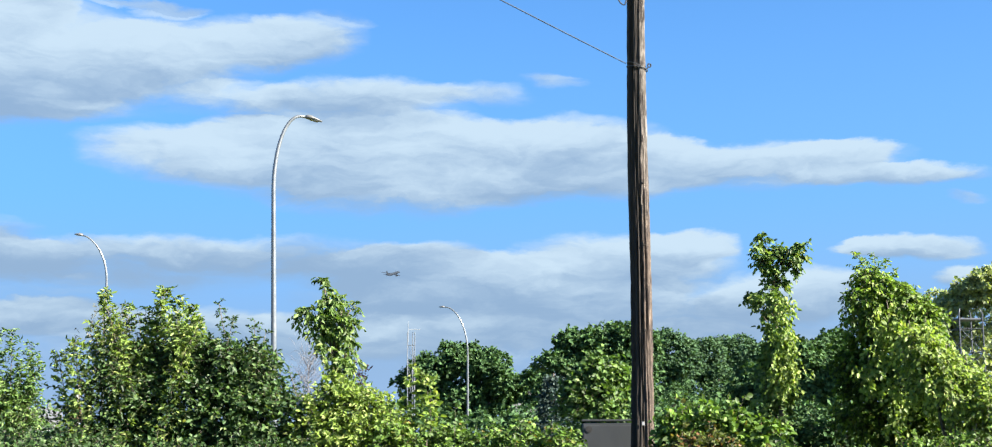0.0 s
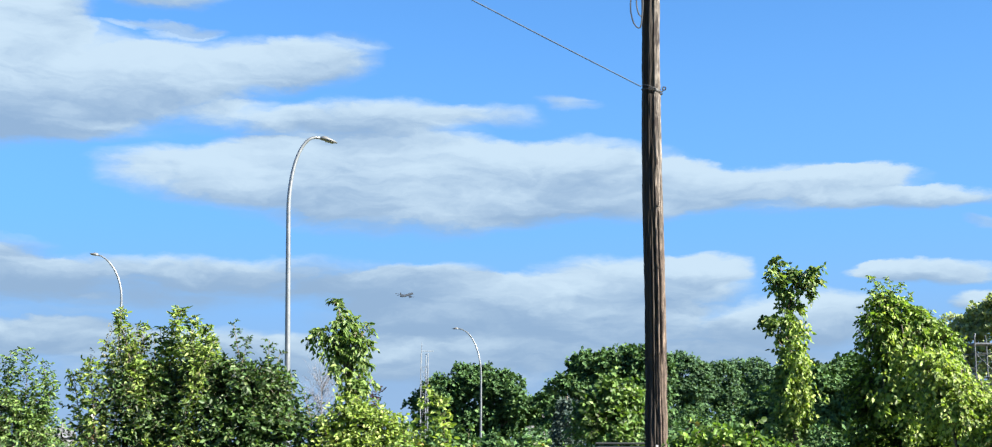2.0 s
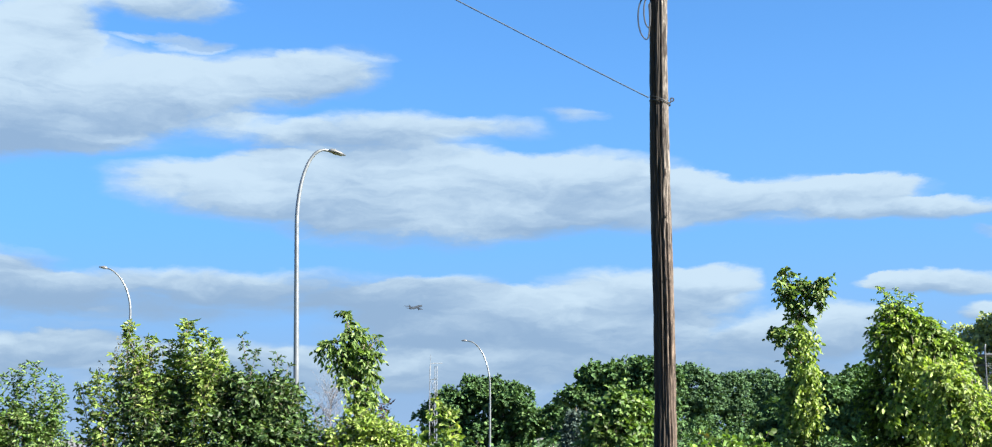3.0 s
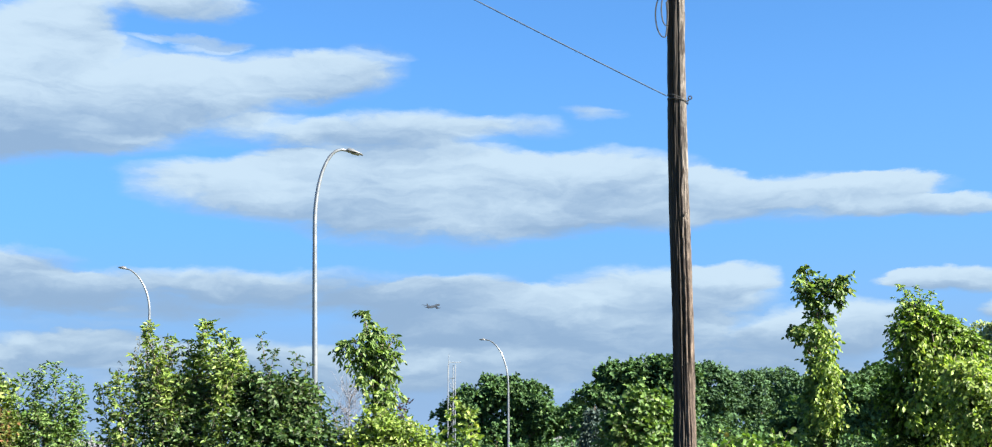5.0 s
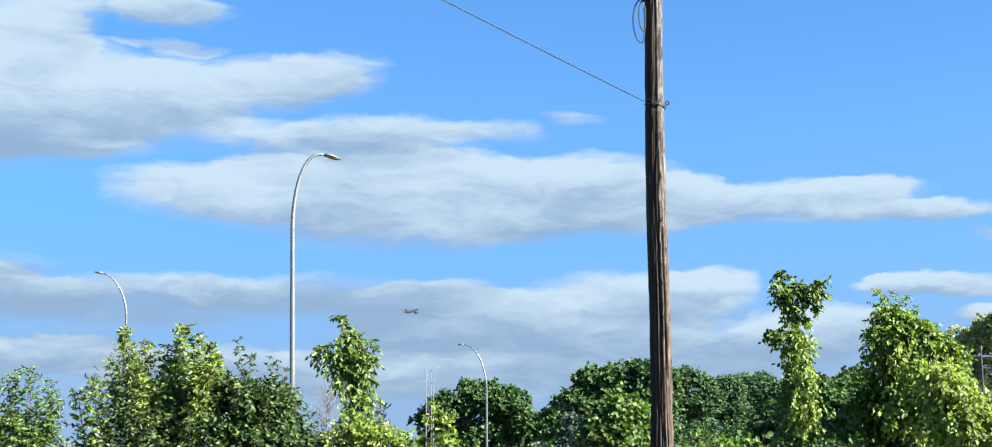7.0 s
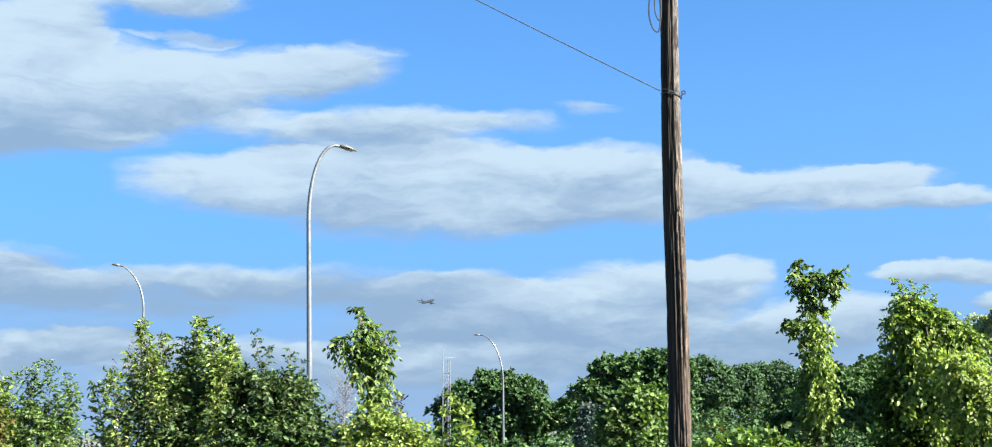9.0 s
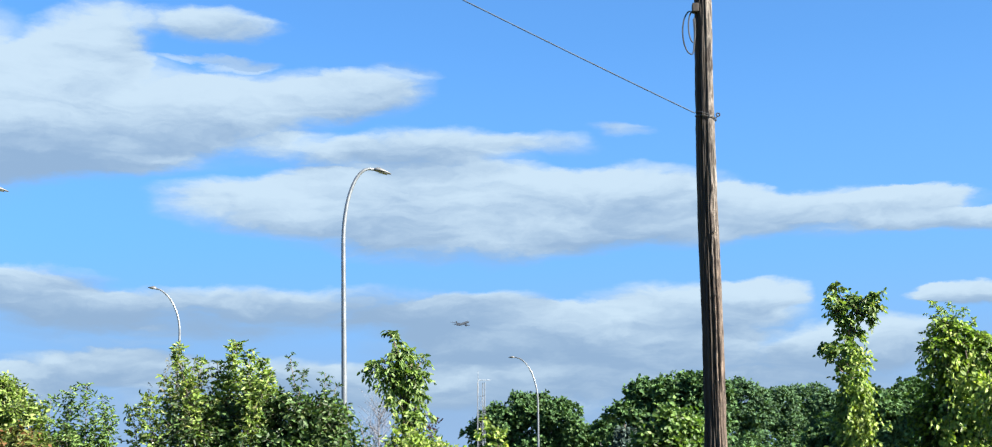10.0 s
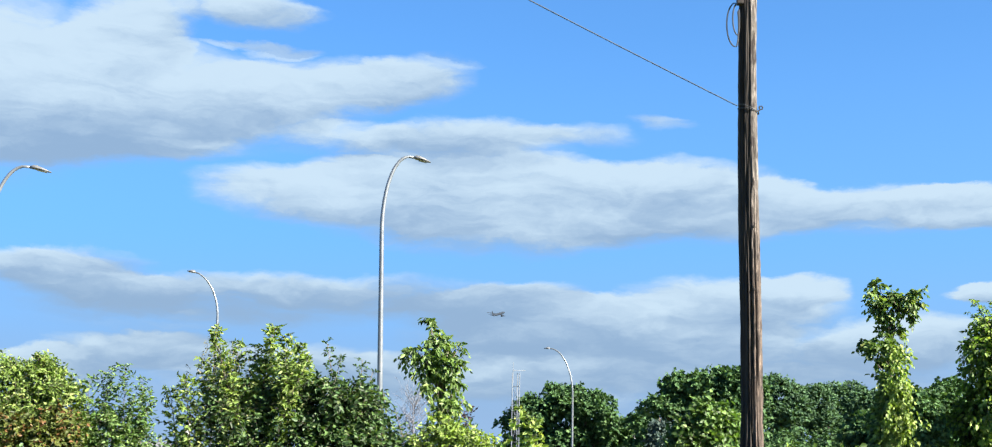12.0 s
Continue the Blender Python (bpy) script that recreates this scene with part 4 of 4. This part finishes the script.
for at, up in ((-14.6, 7.15), (-14.95, 6.9), (-15.4, 7.0), (-15.95, 6.8), (-16.25, 6.3), (-14.5, 6.6)):
    g.shoot((-px(-15.4 + 16.0, D), 0, level(D, 5.5)), (-px(at + 16.0, D), 0, level(D, up)), 0.15, 13, n=6, length=0.16, size=0.08, bare=0.35, radius=0.008, droop=0.3)
g.build(tree, LEAF_DRAPE)
# inner leaves take the dark leaf colour to paint the shade beneath the crown
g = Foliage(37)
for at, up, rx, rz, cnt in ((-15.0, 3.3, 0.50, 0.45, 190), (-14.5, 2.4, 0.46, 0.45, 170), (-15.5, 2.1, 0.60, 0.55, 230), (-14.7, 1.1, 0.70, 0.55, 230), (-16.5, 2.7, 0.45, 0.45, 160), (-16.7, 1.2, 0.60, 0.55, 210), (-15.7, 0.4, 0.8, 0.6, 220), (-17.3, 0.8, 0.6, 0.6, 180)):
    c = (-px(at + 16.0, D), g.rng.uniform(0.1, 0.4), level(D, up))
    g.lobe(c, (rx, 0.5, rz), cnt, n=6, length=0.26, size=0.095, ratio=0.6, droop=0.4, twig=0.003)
g.build(tree, LEAF_DARK, leaf_label="inner leaves with shade in their colour", crown="inner_foliage")
g.build(tree, LEAF_DRAPE)
mound = plant("vine_mound", -18.6, 20.8, "sunlit yellow-green mound of vines beside the tree", "vine")
g = Foliage(34)
for at, up, rx, rz, cnt in ((-17.1, 3.2, 0.32, 0.32, 130), (-17.6, 2.75, 0.36, 0.36, 170), (-18.15, 2.05, 0.40, 0.38, 220), (-18.8, 1.45, 0.38, 0.36, 200), (-19.5, 1.0, 0.38, 0.34, 180), (-17.4, 2.1, 0.42, 0.45, 200),
                            (-18.0, 1.5, 0.46, 0.42, 200), (-19.0, 0.8, 0.50, 0.40, 200), (-20.2, 0.8, 0.45, 0.40, 180), (-21.0, 0.3, 0.5, 0.4, 180)):
    c = (-px(at + 18.6, 22.0), g.rng.uniform(-0.2, 0.2), level(22.0, up))
    g.limb([(0, 0, 0), (c[0] * 0.5, 0, c[2] * 0.5), c], [0.03, 0.02, 0.01], 6)
    g.lobe(c, (rx, 0.55, rz), cnt, n=6, length=0.22, size=0.09, ratio=0.62, droop=0.45, twig=0.003)
g.build(mound, LEAF_LIME)

hang = plant("hanging_vine", -16.2, D - 0.75, "curtain of yellow-green vine hanging from the tree", "vine")
g = Foliage(20)
for at, top_, low_, w in ((-16.0, 3.4, 0.2, 0.14), (-16.6, 4.2, 2.0, 0.2), (-15.0, 3.0, 1.6, 0.16), (-17.9, 3.3, 1.6, 0.28), (-18.6, 2.8, 0.8, 0.3), (-17.2, 4.3, 2.6, 0.25), (-15.8, 5.0, 3.9, 0.25), (-15.6, 4.2, 2.9, 0.2)):
    z0, z1 = level(D, low_), level(D, top_)
    n_ = int(90 * (z1 - z0))
    p = np.stack([-px(at + 16.2, D) + g.rng.normal(0, w * 0.6, n_), g.rng.normal(0.1, 0.10, n_), g.rng.uniform(z0, z1, n_)], 1)
    d_ = np.stack([g.rng.normal(0, 0.5, n_), g.rng.normal(-0.3, 0.4, n_), g.rng.normal(-0.5, 0.3, n_)], 1)
    g.sprigs(p, d_, np.full(n_, 0.14), 4, 0.10, droop=0.5, ratio=0.65)
    x_ = -px(at + 16.2, D)
    g.limb([(x_, 0.15, z1), (x_ + 0.03, 0.1, (z0 + z1) / 2), (x_, 0.12, z0)], [0.008, 0.006, 0.003], 4)
g.build(hang, LEAF_LIME)

# trees that come into view on the far left
D = 24.0
tree = plant("turning_tree", 22.8, D, "bushy tree with yellowing and rusty leaves", "tree")
g = Foliage(31)
g.limb([(0, 0, 0), (0, 0, 1.3), (0.1, 0, 2.4)], [0.10, 0.08, 0.03], 8)
for at, up, r, cnt in ((22.6, 3.3, 0.50, 260), (23.8, 2.9, 0.60, 300), (21.8, 2.2, 0.60, 300), (25.0, 2.4, 0.7, 320), (22.8, 1.2, 0.9, 400), (24.6, 0.8, 0.9, 360), (21.4, 0.9, 0.55, 220)):
    c = (-px(at - 22.8, D), g.rng.uniform(-0.25, 0.25), level(D, up))
    g.limb([(0, 0, 0.9), (c[0] * 0.5, 0, c[2] - 0.4), c], [0.04, 0.025, 0.01], 6)
    g.lobe(c, (r, r, r), cnt, n=7, length=0.28, size=0.10, ratio=0.5, twig=0.003)
for at, up in ((22.6, 4.3), (22.2, 4.0), (23.4, 3.9), (24.4, 3.8)):
    g.shoot((-px(at - 22.8, D), 0, level(D, 2.6)), (-px(at - 22.8, D), 0, level(D, up)), 0.28, 26, n=7, length=0.24, size=0.09, bare=0.2)
g.build(tree, LEAF_ASH)
bush = plant("rusty_bush", 21.9, 22.5, "yellow and rust coloured bush below the tree", "bush")
g = Foliage(32)
for at, up, r, cnt in ((21.6, 1.5, 0.40, 130), (22.6, 0.9, 0.5, 170), (23.6, 1.3, 0.36, 100), (21.9, 0.3, 0.6, 180)):
    g.lobe((-px(at - 21.9, 22.5), 0, level(22.5, up)), (r, r, r), cnt, n=6, length=0.22, size=0.10, ratio=0.55)
g.limb([(0, 0, 0), (0, 0, 1.4)], [0.03, 0.02])
g.build(bush, LEAF_RUST)
D = 24.0
tree = plant("feathery_tree", 19.6, D, "small feathery light green tree with open crown", "tree")
g = Foliage(33)
g.limb([(0, 0, 0), (0, 0, 1.3), (0.0, 0, 2.3)], [0.05, 0.04, 0.02])
for at, up, w in ((19.9, 3.85, 0.35), (19.3, 3.95, 0.35), (18.6, 3.5, 0.30), (20.6, 3.4, 0.36), (18.3, 2.9, 0.28), (19.8, 3.2, 0.40), (20.9, 2.6, 0.36), (18.9, 2.6, 0.36), (19.5, 2.2, 0.45)):
    x = -px(at - 19.6, D)
    g.shoot((x * 0.4, 0, 1.0), (x, g.rng.uniform(-0.3, 0.3), level(D, up)), w, 54, n=8, length=0.26, size=0.095, bare=0.3, radius=0.014)
for at, up, r, cnt in ((19.8, 1.2, 0.5, 150), (18.8, 0.9, 0.45, 120), (20.7, 1.1, 0.45, 130)):
    g.lobe((-px(at - 19.6, D), 0, level(D, up)), (r, r, r), cnt, n=7, length=0.26, size=0.08, ratio=0.5, twig=0.003)
g.build(tree, LEAF_PALE)

# small white post with an orange band that shows between the leaves
post = thing("marker_post", spot(16.75, 23.0), 16.75, "white marker post with an orange band", "marker post")
v, f = tube([(0, 0, 0), (0, 0, level(23, 1.75)), (0, 0, level(23, 1.78))], [0.05, 0.05, 0.035], 12)
raw("post", v, f, WHITE, post)
v, f = tube([(0, 0, level(23, 0.55)), (0, 0, level(23, 1.15))], [0.056, 0.056], 12)
raw("band", v, f, RED_WRAP, post, "orange band")


# ---- woods behind ----
def far_tree(name, b, d, lobes, label, seed, mat, leaf=0.30, trunk=0.3):
    """A tree some way off: trunk, limbs to each mass of its crown, and the masses of leaf."""
    e = plant(name, b, d, label, "tree", "trees behind the hedge")
    g = Foliage(seed)
    tops = [level(d, up) for _, up, _, _, _ in lobes]
    g.limb([(0, 0, 0), (0.1, 0, max(tops) * 0.35), (0, 0, max(tops) * 0.75)], [trunk, trunk * 0.8, trunk * 0.3], 9)
    for at, up, rx, rz, cnt in lobes:
        rx, rz = rx + 0.4, rz + 0.4
        c = (-px(at - b, d), g.rng.uniform(-0.4, 0.4) * rx, level(d, up + 0.2))
        g.limb([(0, 0, max(0.8, c[2] * 0.5)), (c[0] * 0.5, c[1] * 0.5, c[2] * 0.72), c], [trunk * 0.45, trunk * 0.3, trunk * 0.1], 6)
        g.lobe(c, (rx * 0.8, rx * 0.8, rz * 0.8), cnt // 2, n=6, length=leaf * 2.2, size=leaf, ratio=0.7, shell=0.3, low=-0.8)
        # the mass breaks up into rounded clumps with shade between them
        for k in range(9):
            a, h = k * 2.4 + g.rng.uniform(-0.4, 0.4), g.rng.uniform(-0.35, 0.95)
            w = math.sqrt(max(0.0, 1 - h * h))
            q = (c[0] + rx * 0.62 * w * math.cos(a), c[1] + rx * 0.62 * w * math.sin(a), c[2] + rz * 0.62 * h)
            m = g.rng.uniform(0.36, 0.52)
            g.lobe(q, (rx * m, rx * m, rz * m * 0.85), cnt // 7, n=6, length=leaf * 1.5, size=leaf, ratio=0.7, shell=0.6, low=-0.6)
    g.build(e, mat, fine=False, crown="crown")
    return e


d = 120.0
far_tree("round_tree", 1.4, d, ((1.5, 2.75, 2.0, 1.7, 420), (0.4, 2.35, 1.9, 1.7, 380), (2.7, 2.2, 1.9, 1.8, 400), (3.3, 1.7, 1.7, 1.5, 300), (-0.5, 1.6, 1.7, 1.5, 300), (-0.2, 1.5, 1.8, 1.6, 320), (3.1, 1.2, 1.9, 1.7, 320), (1.4, 1.3, 2.6, 1.8, 520), (0.2, 0.5, 2.4, 1.5, 320), (2.4, 0.4, 2.5, 1.5, 320)),
         "dense round dark green tree behind the hedge", 41, LEAF_WOOD)
d = 105.0
far_tree("dark_tree", -4.2, d, ((-4.4, 3.4, 1.9, 1.6, 420), (-5.5, 3.2, 1.9, 1.6, 380), (-3.1, 3.3, 1.2, 1.1, 220), (-2.4, 2.5, 1.2, 1.0, 200), (-3.6, 2.2, 1.8, 1.6, 360), (-5.2, 1.8, 2.2, 1.8, 400), (-2.6, 1.2, 1.6, 1.4, 260), (-4.2, 0.8, 2.4, 1.5, 340)),
         "tall dark deciduous tree with an uneven crown", 42, LEAF_WOOD)
far_tree("dark_tree", -1.9, 112.0, ((-1.55, 2.0, 0.7, 0.6, 90), (-2.0, 1.7, 0.9, 0.9, 150), (-1.7, 0.8, 1.1, 1.0, 150)), "dark slender tree at the edge of the wood", 43, LEAF_WOOD)
d = 170.0
for k, (b, up) in enumerate(((-7.2, 3.2), (-8.6, 2.8), (-9.8, 2.9), (-10.9, 2.7), (-6.0, 2.6))):
    far_tree("pale_wood_tree", b, d + 6 * (k % 3), ((b, up, 2.9, 2.6, 420), (b + 0.5, up - 0.9, 2.7, 2.4, 300), (b - 0.5, up - 0.9, 2.7, 2.4, 300), (b, up - 2.0, 3.2, 2.4, 300)),
             "grey-green tree in the distant wood", 50 + k, LEAF_WOOD_PALE, leaf=0.34)
d = 80.0
for k, (b, up) in enumerate(((-12.4, 3.0), (-13.5, 3.2), (-10.9, 2.0))):
    far_tree("dark_tree", b, d + 3 * k, ((b, up - 0.3, 1.2, 1.1, 300), (b + 0.8, up - 1.0, 1.2, 1.1, 260), (b - 0.7, up - 0.9, 1.2, 1.1, 260), (b, up - 1.9, 1.7, 1.3, 320)),
             "dark leafy tree in the shade of the wood", 60 + k, LEAF_WOOD, leaf=0.24, trunk=0.2)
d = 78.0
far_tree("pale_wood_tree", -20.2, d, ((-19.6, 5.0, 1.5, 1.3, 420), (-18.4, 4.55, 1.3, 1.1, 320), (-19.6, 3.0, 2.0, 1.6, 360), (-17.6, 3.4, 1.3, 1.1, 240), (-18.8, 1.6, 2.2, 1.6, 320)),
         "light olive green tree behind the steel tower", 71, LEAF_OLIVE, leaf=0.22)

# blue-green spruce
spruce = plant("spruce", -2.35, 54.0, "blue-green conical spruce between the trees", "tree")
g = Foliage(72)
top = level(54, 2.4)
g.limb([(0, 0, 0), (0, 0, top * 0.6), (0, 0, top)], [0.14, 0.08, 0.015])
for k in range(240):
    s_ = k / 240
    z = 0.4 + (top - 0.5) * s_
    a = k * 2.4
    reach = 0.85 * (1 - s_) ** 0.9 + 0.08
    p = np.array([[0, 0, z]]) + np.array([[math.cos(a), math.sin(a), -0.15]]) * reach * np.linspace(0.35, 0.95, 4)[:, None]
    g.sprigs(p, np.tile([math.cos(a), math.sin(a), 0.1], (4, 1)) + g.rng.normal(0, 0.25, (4, 3)), np.full(4, 0.3), 6, 0.16, droop=0.25, ratio=0.35)
g.build(spruce, LEAF_SPRUCE, fine=False, crown="needles")


# low growth between the trees hides their feet
def thicket(b0, b1, d, up, seed, mat, label):
    e = plant("thicket", (b0 + b1) / 2, d, label, "thicket")
    g = Foliage(seed)
    n = int(abs(px(b1 - b0, d)) / 1.6)
    for i in range(n + 1):
        x = -px(b0 + (b1 - b0) * i / n - (b0 + b1) / 2, d)
        h = level(d, up + g.rng.normal(0, 0.22))
        g.lobe((x, g.rng.uniform(-1, 1), h * 0.5), (1.3, 1.2, h * 0.5), 170, n=6, length=0.5, size=0.24, ratio=0.65)
        g.limb([(x, 0, 0), (x, 0, h * 0.7)], [0.05, 0.02], 5)
    g.build(e, mat, fine=False, stem="stem")


thicket(4.5, -1.0, 62.0, 1.15, 81, LEAF_WOOD, "dark green thicket in front of the far trees")
thicket(-1.0, -6.0, 66.0, 1.0, 82, LEAF_WOOD_PALE, "grey-green thicket in front of the far trees")
thicket(-6.0, -14.0, 58.0, 1.4, 83, LEAF_WOOD, "dark green thicket in front of the wood")
thicket(26.0, 4.5, 70.0, 0.45, 84, LEAF_WOOD_PALE, "low grey-green thicket far behind the hedge")


thicket(-6.0, -14.5, 150.0, 2.3, 85, LEAF_WOOD, "dark green wood edge behind the hedge")
thicket(-3.0, -8.0, 135.0, 1.9, 86, LEAF_WOOD, "dark green wood edge behind the hedge")


# ---- houses far off ----
def house(b, d, wide, deep, eaves, ridge, label):
    e = thing("house", spot(b, d), b + 12, label, "house")
    part("wall", box_bm(wide, deep, eaves, (0, 0, eaves / 2), 0.03), PLASTER, e)
    o = 0.4
    v = [(-wide / 2 - o, -deep / 2 - o, eaves - 0.1), (wide / 2 + o, -deep / 2 - o, eaves - 0.1), (wide / 2 + o, deep / 2 + o, eaves - 0.1), (-wide / 2 - o, deep / 2 + o, eaves - 0.1),
         (-wide / 2 - o, 0, ridge), (wide / 2 + o, 0, ridge)]
    roof = raw("roof", v, [(0, 1, 5, 4), (2, 3, 4, 5), (1, 2, 5), (3, 0, 4), (3, 2, 1, 0)], ROOF, e)
    for x in np.linspace(-wide * 0.36, wide * 0.36, 4):
        for z in np.arange(1.6, eaves - 0.8, 2.8):
            w = part("window", box_bm(1.1, 0.1, 1.3, (x, -deep / 2 - 0.02, z), 0.02), WHITE, e)
            part("pane", box_bm(0.95, 0.06, 1.12, (x, -deep / 2 - 0.06, z), 0.01), GLASS, w)
    part("chimney", box_bm(0.6, 0.6, 1.4, (wide * 0.25, 0, ridge + 0.1), 0.03), PLASTER, roof)


house(-1.35, 240.0, 9.0, 8.0, level(240, 1.85), level(240, 2.35), "pale far house with a grey roof between trees")
house(18.1, 260.0, 6.0, 6.0, level(260, 0.62), level(260, 1.0), "low pale far house beyond the hedge")

# ---- airliner climbing away ----
JET_AT = spot(4.28, 1500.0, level(1500, 6.5))
jet = thing("airliner", JET_AT, 0, "small grey airliner climbing in the far sky", "aircraft")
nose, wing_way = Vector((12.6, 20.0, 6.7)).normalized(), Vector((22.0, -12.0, -5.6)).normalized()
jet.matrix_world = Matrix.Translation(JET_AT) @ Matrix((wing_way, nose, wing_way.cross(nose))).transposed().to_4x4() @ Matrix.Scale(0.82, 4)
v, f = tube([(0, -15, 0.7), (0, -11, 0.4), (0, -6, 0), (0, 8, 0), (0, 12, -0.1), (0, 14, -0.4), (0, 15, -0.6)], [0.3, 1.1, 1.6, 1.6, 1.4, 0.8, 0.15], 16)
raw("fuselage", v, f, JET, jet, smooth=True)


def blade(name, root, tip, chord, end, thick):
    r, q = Vector(root), Vector(tip)
    up = Vector((0, 0, 1)) if abs(q.x - r.x) > 1 else Vector((1, 0, 0))
    v = []
    for c, l, th in ((r, chord, thick), (q, end, thick * 0.5)):
        v += [tuple(c + Vector((0, l * 0.5, 0))), tuple(c + up * th), tuple(c - Vector((0, l * 0.5, 0))), tuple(c - up * th)]
    raw(name, v, [(0, 1, 5, 4), (1, 2, 6, 5), (2, 3, 7, 6), (3, 0, 4, 7), (3, 2, 1, 0), (4, 5, 6, 7)], JET, jet)


blade("wing", (1.0, 1.0, -0.8), (15.0, -6.0, 0.8), 6.0, 1.6, 0.45)
blade("wing", (-1.0, 1.0, -0.8), (-15.0, -6.0, 0.8), 6.0, 1.6, 0.45)
blade("tailplane", (0.3, -13.0, 0.9), (5.5, -15.5, 1.4), 3.2, 1.2, 0.2)
blade("tailplane", (-0.3, -13.0, 0.9), (-5.5, -15.5, 1.4), 3.2, 1.2, 0.2)
blade("tail_fin", (0, -12.5, 1.0), (0, -15.5, 6.5), 4.5, 1.8, 0.25)
for x in (-5, 5):
    v, f = tube([(x, 3.0, -1.9), (x, 2.0, -1.9), (x, -1.0, -1.8)], [1.0, 1.1, 0.7], 12)
    raw("engine", v, f, JET, jet, smooth=True)
